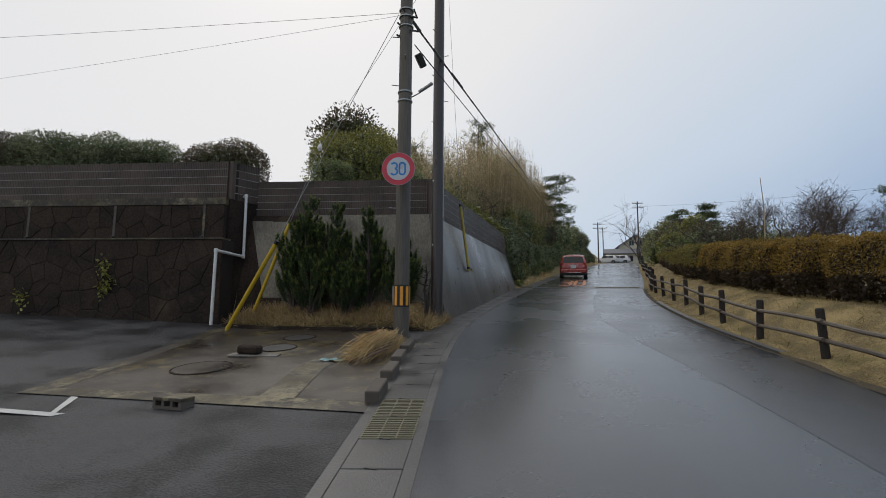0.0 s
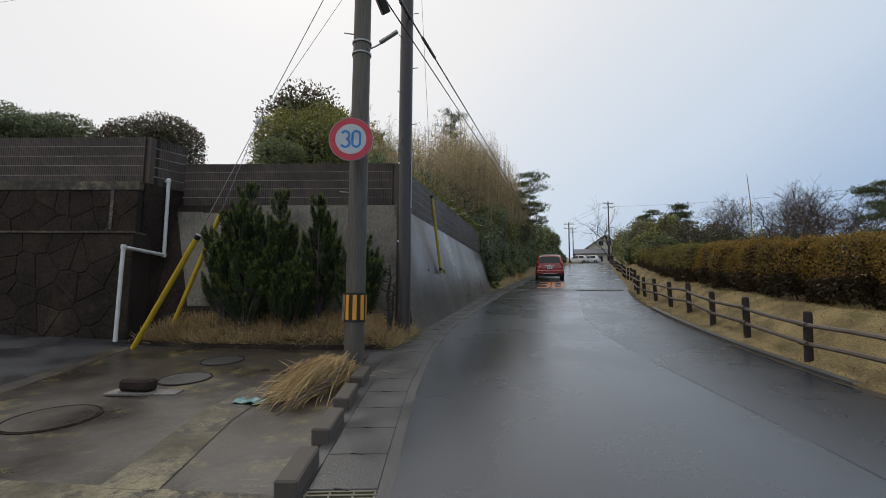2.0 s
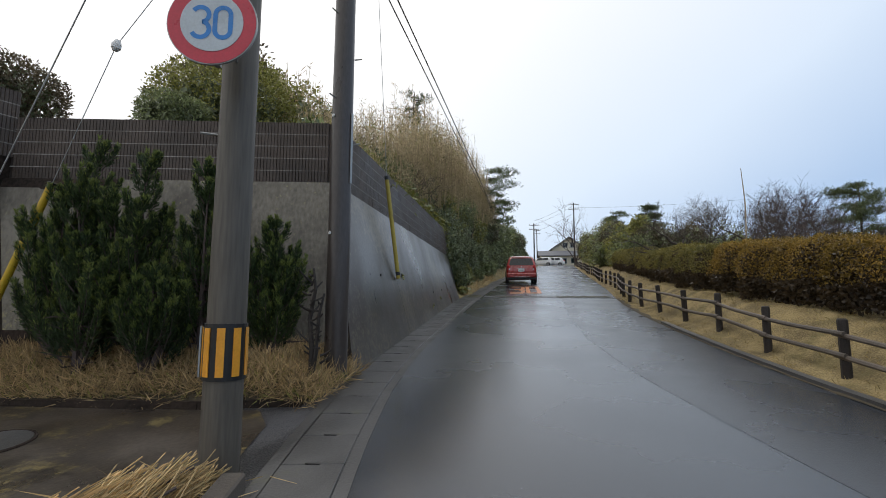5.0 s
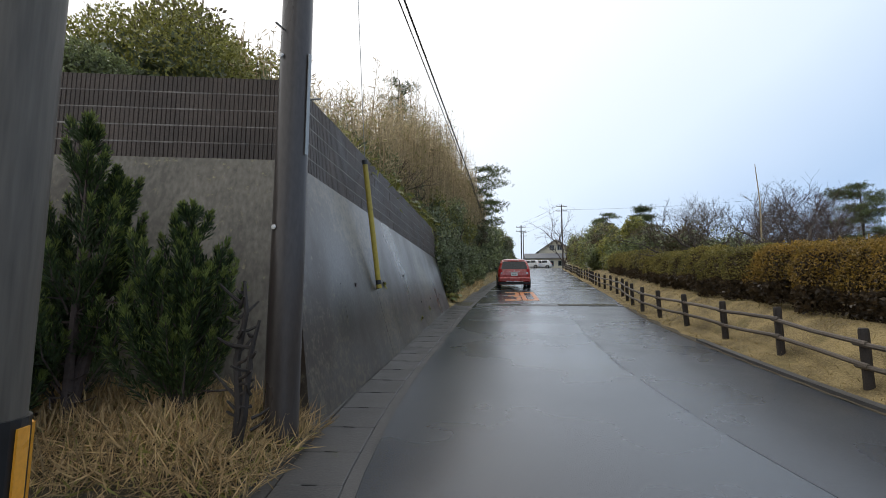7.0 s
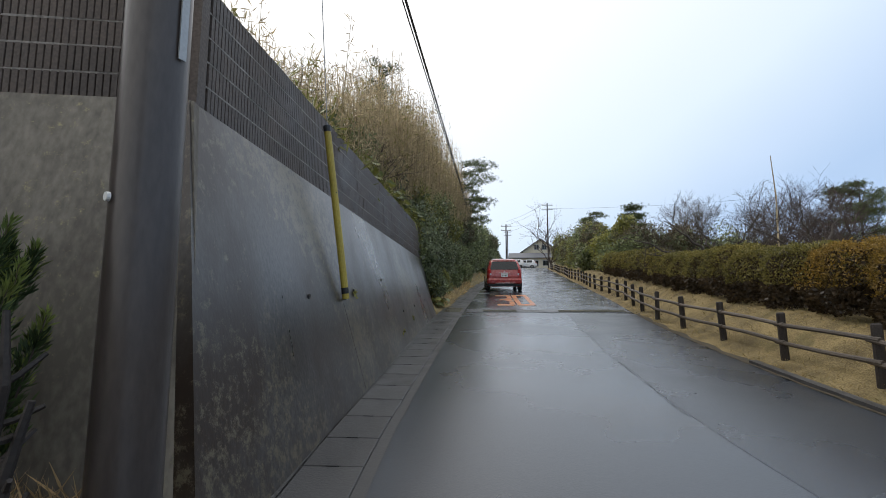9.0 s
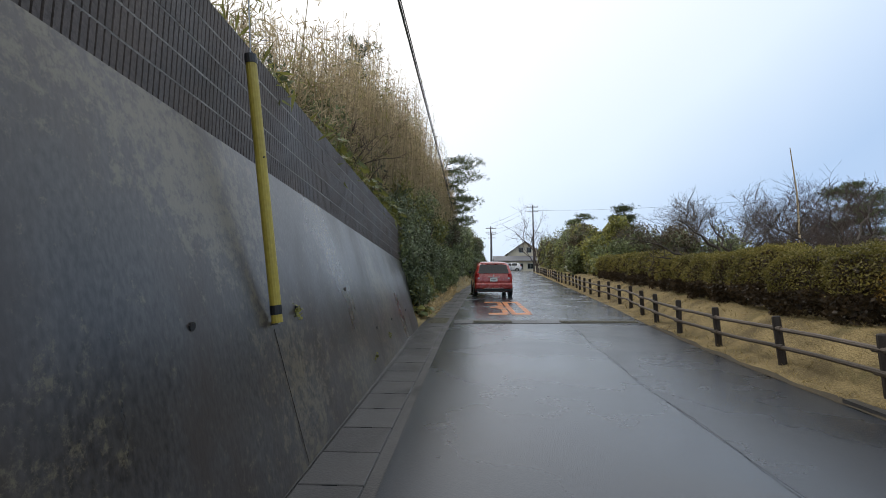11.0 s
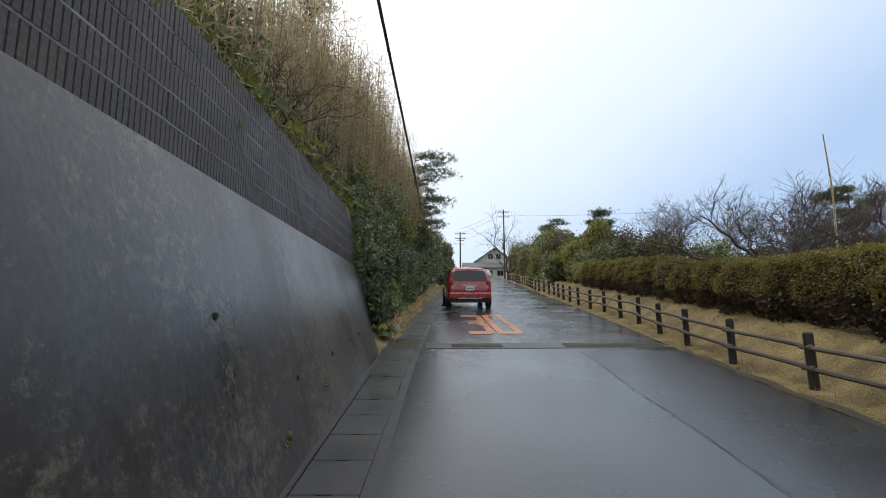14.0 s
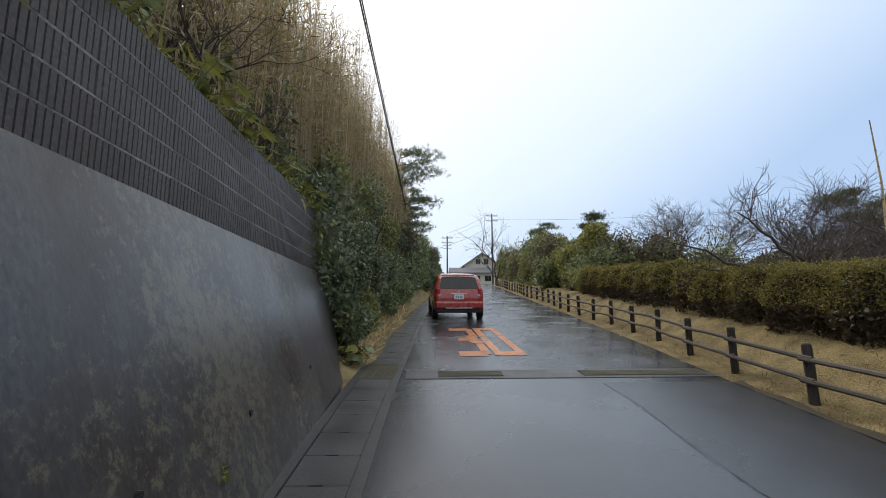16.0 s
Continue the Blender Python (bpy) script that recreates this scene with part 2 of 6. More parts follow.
M_ROAD3 = mat("soaked_asphalt", (0.028, 0.033, 0.039), (0.056, 0.063, 0.071), 0.20, 0.9, 110, 0.5, rough_var=0.14, tight=0.1, depth=0.004)
M_BROWN = plain("brick_block", (0.10, 0.085, 0.07), 0.85, bump=0.5)

# ---- geometry helpers ----


class Geo:
    """Vertices and faces gathered for one mesh."""

    def __init__(self):
        self.v, self.f, self.n = [], [], 0

    def add(self, v, f):
        v, f = np.asarray(v, float), np.asarray(f, int)
        self.v.append(v)
        self.f.append(f + self.n)
        self.n += len(v)

    def box(self, lo, hi, m=None, bevel=0.0):
        lo, hi = np.array(lo, float), np.array(hi, float)
        c, h = (lo + hi) / 2, (hi - lo) / 2
        if bevel <= 0:
            v = [(sx, sy, sz) for sx in (-1, 1) for sy in (-1, 1) for sz in (-1, 1)]
            v = np.array(v) * h
            f = [(0, 1, 3, 2), (4, 6, 7, 5), (0, 4, 5, 1), (2, 3, 7, 6), (0, 2, 6, 4), (1, 5, 7, 3)]
            v = v + c
            if m is not None:
                v = np.array([m @ Vector(p) for p in v])
            self.add(v, f)
            return
        bm = bmesh.new()
        bmesh.ops.create_cube(bm, size=2)
        for q in bm.verts:
            q.co = Vector((q.co.x * h[0], q.co.y * h[1], q.co.z * h[2]))
        bmesh.ops.bevel(bm, geom=bm.edges[:], offset=bevel, segments=1, affect="EDGES")
        bmesh.ops.triangulate(bm, faces=bm.faces[:])
        bm.verts.index_update()
        v = [q.co + Vector(c) for q in bm.verts]
        if m is not None:
            v = [m @ p for p in v]
        self.add([tuple(p) for p in v], [[q.index for q in g.verts] + [-1] for g in bm.faces][:0] or [[q.index for q in g.verts] for g in bm.faces])
        bm.free()

    def tube(self, pts, radii, sides=6, cap=True):
        pts = np.asarray(pts, float)
        radii = np.broadcast_to(np.asarray(radii, float), (len(pts),))
        d = np.gradient(pts, axis=0)
        d /= np.maximum(np.linalg.norm(d, axis=1, keepdims=True), 1e-9)
        ref = np.array((0.31, 0.17, 0.94)) if abs(d[:, 2]).mean() < 0.9 else np.array((0.95, 0.2, 0.1))
        u = np.cross(d, ref)
        u /= np.maximum(np.linalg.norm(u, axis=1, keepdims=True), 1e-9)
        w = np.cross(d, u)
        a = np.arange(sides) * 2 * np.pi / sides
        v = pts[:, None] + radii[:, None, None] * (np.cos(a)[None, :, None] * u[:, None] + np.sin(a)[None, :, None] * w[:, None])
        k = len(pts)
        i, j = np.meshgrid(np.arange(k - 1), np.arange(sides), indexing="ij")
        jn = (j + 1) % sides
        f = np.stack([i * sides + j, i * sides + jn, (i + 1) * sides + jn, (i + 1) * sides + j], -1).reshape(-1, 4)
        v = v.reshape(-1, 3)
        self.add(v, f)
        if cap:
            for row, p, flip in ((0, pts[0], 1), (k - 1, pts[-1], 0)):
                ring = v[row * sides:(row + 1) * sides]
                tri = [(sides, (q + 1) % sides, q) if flip else (sides, q, (q + 1) % sides) for q in range(sides)]
                self.add(np.vstack([ring, p]), tri)

    def leaves(self, pos, length, width, rng, up=0.3, jitter=0.35, dirs=None):
        pos = np.asarray(pos, float)
        n = len(pos)
        d = rng.normal(size=(n, 3)) if dirs is None else np.asarray(dirs) + rng.normal(size=(n, 3)) * 0.25
        d[:, 2] += up
        d /= np.linalg.norm(d, axis=1, keepdims=True)
        s = np.cross(d, rng.normal(size=(n, 3)))
        s /= np.maximum(np.linalg.norm(s, axis=1, keepdims=True), 1e-9)
        k = (1 + jitter * rng.uniform(-1, 1, n))[:, None]
        a, b = d * length * k, s * width * 0.5 * k
        v = np.stack([pos, pos + a * 0.5 + b, pos + a, pos + a * 0.5 - b], 1).reshape(-1, 3)
        self.add(v, np.arange(4 * n).reshape(n, 4))

    def grid(self, xs, ys, zf):
        xs, ys = np.asarray(xs, float), np.asarray(ys, float)
        v = [(x, y, zf(x, y)) for y in ys for x in xs]
        w = len(xs)
        self.add(v, [(j * w + i, j * w + i + 1, (j + 1) * w + i + 1, (j + 1) * w + i) for j in range(len(ys) - 1) for i in range(w - 1)])

    def strip(self, left, right):
        k = len(left)
        self.add(np.vstack([left, right]), [(i, k + i, k + i + 1, i + 1) for i in range(k - 1)])

    def prism(self, poly, z0, z1):
        """An upright prism over a polygon of (x, y), counter-clockwise."""
        k = len(poly)
        v = [(x, y, z0) for x, y in poly] + [(x, y, z1) for x, y in poly]
        c0, c1 = np.mean(np.array(v[:k]), 0), np.mean(np.array(v[k:]), 0)
        self.add(v, [(i, (i + 1) % k, k + (i + 1) % k, k + i) for i in range(k)])
        self.add(v[:k] + [tuple(c0)], [((i + 1) % k, i, k) for i in range(k)])
        self.add(v[k:] + [tuple(c1)], [(i, (i + 1) % k, k) for i in range(k)])

    def mesh(self, name, material, smooth=False):
        me = bpy.data.meshes.new(name)
        v = np.vstack(self.v)
        loops = np.concatenate([f.ravel() for f in self.f])
        tot = np.concatenate([np.full(len(f), f.shape[1]) for f in self.f])
        me.vertices.add(len(v))
        me.vertices.foreach_set("co", v.ravel())
        me.loops.add(len(loops))
        me.loops.foreach_set("vertex_index", loops)
        me.polygons.add(len(tot))
        me.polygons.foreach_set("loop_start", np.concatenate([[0], np.cumsum(tot)[:-1]]))
        me.polygons.foreach_set("loop_total", tot)
        me.update(calc_edges=True)
        me.validate()
        me.materials.append(material)
        me.polygons.foreach_set("use_smooth", np.full(len(tot), smooth, bool))
        return me


def part(name, geo, material=None, parent=None, label="", smooth=False):
    ob = new(name, geo.mesh(name, material, smooth) if isinstance(geo, Geo) else geo)
    if parent is not None:
        ob.parent = parent
    if label:
        tagged(ob, label)
    return ob


def thing(name, at, label, category, group="", kind=""):
    ob = new(name)
    ob.empty_display_size = 0.1
    ob.location = at
    return tagged(ob, label, category, group, kind)


def setting(name, geo, material, label, category, smooth=False):
    return tagged(part(name, geo, material, smooth=smooth), label, category, kind="structure")


def stuff(name, geo, material, label, category):
    return tagged(part(name, geo, material), label, category, kind="stuff")


def smoothstep(a, b, x):
    q = min(1, max(0, (x - a) / (b - a)))
    return q * q * (3 - 2 * q)


# ---- the lie of the land ----
SLOPE = 0.0975


def base(y):
    y = max(-30.0, y)
    return SLOPE * y if y < 80 else SLOPE * 80 + 1.6 * (1 - math.exp(-(y - 80) * SLOPE / 1.6))


def curve(table):
    ks, vs = [k for k, _ in table], [v for _, v in table]

    def f(y):
        s = [float(np.interp(y + o, ks, vs)) for o in (-1.5, -0.75, 0, 0.75, 1.5)]
        return sum(s) / 5
    return f


road_left = curve([(-30, 5.0), (0, -0.45), (3.3, -1.22), (4.5, -1.52), (5.8, -1.86), (9, -2.55), (12, -2.85), (16, -2.82), (22, -2.72), (25, -2.6), (34, -2.2), (48, -1.1), (62, 0.2), (80, 1.6), (140, 8)])
road_right = curve([(-30, 14), (0, 4.2), (4, 3.3), (6.7, 3.08), (8, 2.92), (9.9, 2.45), (13.7, 2.13), (18, 1.98), (21.6, 2.05), (23, 2.2), (26.3, 2.6), (36, 3.35), (48, 4.3), (62, 5.5), (80, 6.9), (140, 18)])
bank_line = road_right
road_right = curve([(-30, 14), (0, 4.2), (4, 3.3), (6.7, 2.98), (8, 2.78), (9.9, 2.36), (11.9, 2.12), (13.5, 2.0), (15, 1.93), (16.6, 1.88), (19.3, 1.92), (20.3, 1.98), (22, 2.10), (24.8, 2.38), (26.3, 2.58), (36, 3.35), (48, 4.3), (62, 5.5), (80, 6.9), (140, 18)])
seam = curve([(-30, 6), (0, 2.6), (4.6, 1.88), (6.3, 1.53), (7.8, 1.17), (10.2, 0.54), (12.8, 0.1), (15.6, 0.0), (18.8, 0.06), (21.9, 0.25), (23.3, 0.3)])
gutter_left = lambda y: road_left(y) - 0.62


def ground(x, y):
    b = base(y) - 0.03
    xr, xl = road_right(y), gutter_left(y)
    if x > xr:
        d = x - xr
        b += 0.05 * smoothstep(0.0, 0.3, d) + 0.62 * smoothstep(0.35, 1.55, d) + 0.03 * math.sin(1.7 * y + 2 * d) * smoothstep(0.1, 0.6, d)
    if x < xl:
        d = xl - x
        up = smoothstep(20, 25.5, y)
        b += up * (0.05 + 0.55 * smoothstep(0.1, 1.0, d) + 3.2 * smoothstep(0.6, 5.0, d)) - 0.05 * (1 - up)
        b += 0.055 * max(0, -x - 8) * (1 - up) if y < 20 else 0
    return b


# ---- ground, road, lot ----
g = Geo()
xs = [-900, -300, -120, -60, -40, -28, -20, -15, -12] + list(np.arange(-10, 10.01, 0.25)) + [11, 12, 14, 16, 20, 28, 40, 60, 120, 300, 900]
ys = [-900, -300, -100, -50, -30, -20, -12, -8, -5] + list(np.arange(-3, 40, 0.5)) + list(np.arange(40, 90, 2)) + [92, 96, 100, 106, 114, 125, 140, 180, 260, 400, 900]
g.grid(xs, ys, ground)
setting("ground", g, M_GRASS, "dry winter grass and earth over sloping ground", "ground", True)


def along(y0, y1, step=0.5):
    return np.linspace(y0, y1, int(round((y1 - y0) / step)) + 1)


def lane(y0, y1, lf, rf, dz, cols=6, step=0.5):
    q = Geo()
    yy = along(y0, y1, step)
    v = [(lf(y) + (rf(y) - lf(y)) * i / cols, y, base(y) + dz) for y in yy for i in range(cols + 1)]
    w = cols + 1
    q.add(v, [(j * w + i, j * w + i + 1, (j + 1) * w + i + 1, (j + 1) * w + i) for j in range(len(yy) - 1) for i in range(cols)])
    return q


setting("road", lane(-30, 140, lambda y: road_left(y) - 0.01, road_right, 0.0, 8), M_ROAD, "wet dark grey asphalt road climbing a slope", "road", True)
setting("road_upper", lane(23.7, 140, road_left, lambda y: road_right(y) - 0.01, 0.005, 6), M_ROAD3, "soaked shiny asphalt of the upper road", "road", True)
setting("road_patch", lane(-30, 22.85, seam, lambda y: road_right(y) - 0.01, 0.0022, 4), M_ROAD2, "older darker asphalt strip beside the road seam", "road", True)
# ---- retaining walls ----
CORNER, FRONT_L = Vector((-4.05, 11.9, 0)), Vector((-8.95, 10.9, 0))
LEFT_R, LEFT_DIR = Vector((-9.0, 10.0, 0)), Vector((-math.cos(radians(12)), -math.sin(radians(12)), 0))
LEFT_OUT = Vector((LEFT_DIR.y, -LEFT_DIR.x, 0)) * -1
if LEFT_OUT.y > 0:
    LEFT_OUT = -LEFT_OUT
WALL_TOP, WALL_END = 3.92, 24.2
COURSE = 0.197


def face_x(y, z):
    foot = base(y)
    return -3.46 - 0.61 * (z - foot) / (WALL_TOP - foot)


# street wall, leaning back
g = Geo()
yy = along(11.95, WALL_END, 0.4)
rows = []
zb = base(11.25) - 0.1
rows.append([(face_x(11.88, zb + (WALL_TOP - zb) * k / 8), 11.25 + 0.63 * k / 8, zb + (WALL_TOP - zb) * k / 8) for k in range(9)] + [(-4.45, 11.9, WALL_TOP), (-4.5, 11.4, zb)])
for y in yy:
    zb = base(y) - 0.1
    end = smoothstep(22.6, WALL_END, y)
    rows.append([(face_x(y, zb + (WALL_TOP - zb) * k / 8) - 0.25 * end * (1 - k / 8), y, zb + (WALL_TOP - zb) * k / 8) for k in range(9)] + [(-4.45, y, WALL_TOP), (-4.6, y, zb)])
w = 11
g.add([p for r in rows for p in r], [(j * w + i, (j + 1) * w + i, (j + 1) * w + i + 1, j * w + i + 1) for j in range(len(rows) - 1) for i in range(w - 1)])
for r in (rows[0], rows[-1]):
    g.add(r + [tuple(np.mean(np.array(r), 0))], [(i, (i + 1) % w, w) for i in range(w)])
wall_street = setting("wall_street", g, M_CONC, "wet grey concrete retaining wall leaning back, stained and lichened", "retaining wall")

# front wall
front_dir = (FRONT_L - CORNER).normalized()
front_out = Vector((front_dir.y, -front_dir.x, 0))
if front_out.y > 0:
    front_out = -front_out
g = Geo()
v, zb = [], base(11) - 0.3
for q in (CORNER, FRONT_L + front_dir * 0.3):
    for o, z in ((0.62, zb), (0, WALL_TOP), (-0.4, WALL_TOP), (-0.5, zb)):
        p = q + front_out * o
        v.append((p.x, p.y, z))
v[0] = (face_x(11.9, zb) - 0.03, 11.25, zb)
g.add(v, [(0, 1, 5, 4), (1, 2, 6, 5), (2, 3, 7, 6), (3, 0, 4, 7), (0, 3, 2, 1), (4, 5, 6, 7)])
# thin dark brown sheet just proud of the wall's left end
panel = Geo()
ends = [[Vector(v[i]).lerp(Vector(v[i + 4]), k) + front_out * 0.006 for i in (0, 1)] for k in (0.62, 0.72, 0.84, 0.97)]
panel.strip([tuple(e[0]) for e in ends], [tuple(e[1]) for e in ends])
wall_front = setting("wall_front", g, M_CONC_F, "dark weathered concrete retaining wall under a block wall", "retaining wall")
part("stained_panel", panel, M_STONE, wall_front, "dark brown end of the wall")

# terrace behind the walls
g = Geo()
g.prism([(-4.4, 12.4), (-4.4, 26), (-60, 26), (-60, 1.5), (-20, 8.6), (-9.6, 11.2), (-9.2, 11.6)], 1.0, 3.7)
setting("terrace", g, M_SOIL, "dark soil terrace held up by the walls", "ground")


def left_pt(s, out, z):
    p = LEFT_R + LEFT_DIR * s + LEFT_OUT * out
    return (p.x, p.y, z)


# left stone wall: a lower and an upper step
HEX = [(0, 1, 3, 2), (4, 6, 7, 5), (0, 4, 5, 1), (2, 3, 7, 6), (0, 2, 6, 4), (1, 5, 7, 3)]
g = Geo()
for s0, s1, o0, o1, z0, z1 in ((-0.04, 14, 0.25, -1.2, 0.4, 3.12), (0.08, 14, 0.03, -1.3, 3.1, 4.06)):
    g.add([left_pt(s, o, z) for s in (s0, s1) for o in (o0, o1) for z in (z0, z1)], HEX)
wall_left = setting("wall_left", g, M_JOINT, "dark crazy-paved stone retaining wall in two steps", "retaining wall")
g = Geo()
g.add([left_pt(s, o, z) for s in (-0.04, 14) for o in (0.31, -0.1) for z in (3.122, 3.16)], HEX)
g.add([left_pt(s, o, z) for s in (0.06, 14) for o in (0.08, -0.6) for z in (4.064, 4.245)], HEX)
part("coping", g, M_MOSS, wall_left, "pale worn concrete coping strip")
for s in (0.6, 3.1, 5.6):
    g = Geo()
    g.add([left_pt(q, o, z) for q in (s, s + 0.07) for o in (0.072, -0.05) for z in (3.162, 4.06)], HEX)
    part("panel_joint", g, M_PAD, wall_left)

# ribbed blocks on the walls


def block_mesh(length, height=COURSE - 0.012, deep=0.06):
    q, ribs = Geo(), max(2, round(length / 0.049))
    step, prof = length / ribs, []
    for i in range(ribs):
        prof += [(i * step + 0.006, deep), ((i + 1) * step - 0.006, deep), ((i + 1) * step, deep - 0.012)]
    prof = [(0, deep - 0.012)] + prof
    k = len(prof)
    q.add([(x, y, z) for z in (0, height) for x, y in prof], [(i, i + 1, k + i + 1, k + i) for i in range(k - 1)])
    q.add([(0, -deep, height), (length, -deep, height), (length, deep - 0.012, height), (0, deep - 0.012, height)], [(0, 1, 2, 3)])
    q.add([(0, -deep, 0), (0, -deep, height), (0, deep - 0.012, height), (0, deep - 0.012, 0)], [(0, 1, 2, 3)])
    q.add([(length, -deep, 0), (length, deep - 0.012, 0), (length, deep - 0.012, height), (length, -deep, height)], [(0, 1, 2, 3)])
    return q.mesh("block", M_BLOCK)


BLOCK, HALF = block_mesh(0.3985), block_mesh(0.1985)


def block_wall(name, p0, p1, z0, rows_n, out, label, course=COURSE):
    """Rows of ribbed blocks with recessed mortar, from p0 to p1, its face turned to out."""
    d = (p1 - p0)
    length, d = d.length, d.normalized()
    if d.cross(Vector((0, 0, 1))).dot(out) > 0:
        p0, d = p1, -d
    turn = Matrix(((d.x, -d.y, 0, p0.x), (d.y, d.x, 0, p0.y), (0, 0, course / COURSE, z0), (0, 0, 0, 1)))
    q = Geo()
    q.box((0.005, -0.05, 0.0), (length - 0.005, 0.046, rows_n * COURSE - 0.014), turn)
    wall = setting(name, q, M_JOINT, label, "block wall")
    for r in range(1, rows_n):
        q = Geo()
        q.box((0.005, 0.0, r * COURSE - 0.0125), (length - 0.005, 0.0585, r * COURSE + 0.0045), turn)
        part("mortar_bed", q, M_MORTAR, wall, "pale mortar line")
    for r in range(rows_n):
        x = 0.0
        while x < length - 0.19:
            big = length - x >= 0.39
            ob = part("block", BLOCK if big else HALF, None, wall)
            ob.matrix_basis = turn @ pose(x + 0.001, 0, r * COURSE + 0.002 + random.uniform(-0.002, 0.002), 0, 0, 0) @ Matrix.Translation((0, random.uniform(-0.003, 0.003), 0))
            x += 0.4 if big else 0.2
    return wall


LABEL_B = "dark brown ribbed concrete block wall with pale mortar lines"
block_wall("wall_block_street", Vector((-4.14, 12.06, 0)), Vector((-4.14, 23.9, 0)), WALL_TOP, 5, Vector((1, 0, 0)), LABEL_B)
block_wall("wall_block_front", Vector((-4.2, 11.97, 0)), Vector((-8.95, 11.0, 0)), WALL_TOP, 5, front_out, LABEL_B)
lp = lambda s, o: Vector(left_pt(s, o, 0))
block_wall("wall_block_left", lp(0.22, -0.28), lp(9.4, -0.28), 4.25, 5, LEFT_OUT, LABEL_B, 0.212)
block_wall("wall_block_return", lp(0.16, -0.34), Vector((-8.95, 11.0, 0)), 4.25, 5, Vector((1, 0, 0)), LABEL_B, 0.212)
g = Geo()
g.box((-4.21, 11.96, WALL_TOP), (-4.07, 12.06, WALL_TOP + 5 * COURSE - 0.005))
g.box((LEFT_R.x - 0.31, LEFT_R.y + 0.22, 4.25), (LEFT_R.x - 0.15, LEFT_R.y + 0.36, 4.25 + 5 * 0.212))
part("corner_block", g, M_BLOCK, wall_street)
g = Geo()
p, q = Vector(left_pt(0.02, -0.06, 0)), FRONT_L + Vector((0.02, 0.3, 0))
g.prism([(p.x, p.y), (q.x, q.y), (q.x - 0.7, q.y + 0.1), (p.x - 0.6, p.y)], 0.5, 4.245)
setting("wall_return", g, M_STONE, "dark stained concrete return between two walls", "retaining wall")

# crazy paving stones, cut from a jittered grid


def clip(poly, n, d):
    out = []
    for i, p in enumerate(poly):
        q = poly[(i + 1) % len(poly)]
        a, b = p @ n - d, q @ n - d
        if a <= 0:
            out.append(p)
        if (a < 0 < b) or (b < 0 < a):
            out.append(p + (q - p) * (a / (a - b)))
    return out


def crazy(s0, s1, z0, z1, size, out, rng):
    nx, nz = int((s1 - s0) / size), max(2, int(round((z1 - z0) / size)))
    pts = np.array([((i + 0.5 + rng.uniform(-0.48, 0.48)) * (s1 - s0) / nx, (j + 0.5 + rng.uniform(-0.48, 0.48)) * (z1 - z0) / nz) for i in range(nx) for j in range(nz)])
    for a in pts:
        poly = [np.array(p) for p in ((0, 0), (s1 - s0, 0), (s1 - s0, z1 - z0), (0, z1 - z0))]
        for b in pts:
            if 0 < np.linalg.norm(b - a) < size * 3:
                n = (b - a) / np.linalg.norm(b - a)
                poly = clip(poly, n, ((a + b) / 2) @ n - 0.0035)
                if len(poly) < 3:
                    break
        if len(poly) < 3:
            continue
        c, deep, q = np.mean(poly, 0), 0.014 + rng.uniform(0, 0.012), Geo()
        rim = [left_pt(s0 + p[0], out - 0.03, z0 + p[1]) for p in poly]
        mid = [left_pt(s0 + p[0], out + deep - 0.03, z0 + p[1]) for p in poly]
        top = [left_pt(s0 + p[0], out + deep - 0.02, z0 + p[1]) for p in [c + (p - c) * 0.93 for p in poly]]
        k = len(poly)
        q.add(rim + mid + top, [(i, k + i, k + (i + 1) % k, (i + 1) % k) for i in range(k)] + [(k + i, 2 * k + i, 2 * k + (i + 1) % k, k + (i + 1) % k) for i in range(k)])
        q.add(top + [left_pt(s0 + c[0], out + deep - 0.018, z0 + c[1])], [(i, k, (i + 1) % k) for i in range(k)])
        part("stone", q, M_STONE, wall_left)


rng = np.random.default_rng(5)
crazy(-0.03, 8.5, 0.7, 3.12, 0.47, 0.28, rng)
crazy(0.09, 8.5, 3.16, 4.06, 0.44, 0.06, rng)
for s, z in ((3.13, 3.2), (0.65, 3.2), (5.6, 3.2), (2.9, 1.5)):
    g = Geo()
    p = Vector(left_pt(s, 0.3 if z < 3.12 else 0.2, z))
    g.tube([p - LEFT_OUT * 0.3, p + LEFT_OUT * -0.05], 0.035, 10)
    part("weep_pipe", g, M_BLACK, wall_left)
for y, z in ((15.07, 2.66), (18.2, 2.35), (19.6, 2.45), (13.45, 2.56), (16.9, 2.9), (21.5, 2.6)):
    g = Geo()
    g.tube([(face_x(y, z) - 0.1, y, z + 0.01), (face_x(y, z) + 0.012, y, z)], 0.026, 10)
    part("weep_pipe", g, M_BLACK, wall_street)

g = Geo()
q = [(k, 14.52 + 0.16 * (2.5 - k)) for k in np.linspace(2.5, base(14.7) + 0.02, 9)]
g.strip([(face_x(y, z) + 0.004, y - 0.006, z) for z, y in q], [(face_x(y, z) + 0.004, y + 0.006, z) for z, y in q])
part("casting_seam", g, M_JOINT, wall_street, "dark seam running down below the guard")

# ---- roadside gutter with concrete lids, and the lot ----
def ground_frame(y):
    d = Vector((road_left(y + 0.2) - road_left(y - 0.2), 0.4, base(y + 0.2) - base(y - 0.2))).normalized()
    n = Vector((d.y, -d.x, SLOPE * -d.x)).cross(d).normalized()
    s = d.cross(n)
    return Matrix(((s.x, d.x, n.x, 0), (s.y, d.y, n.y, 0), (s.z, d.z, n.z, 0), (0, 0, 0, 1)))


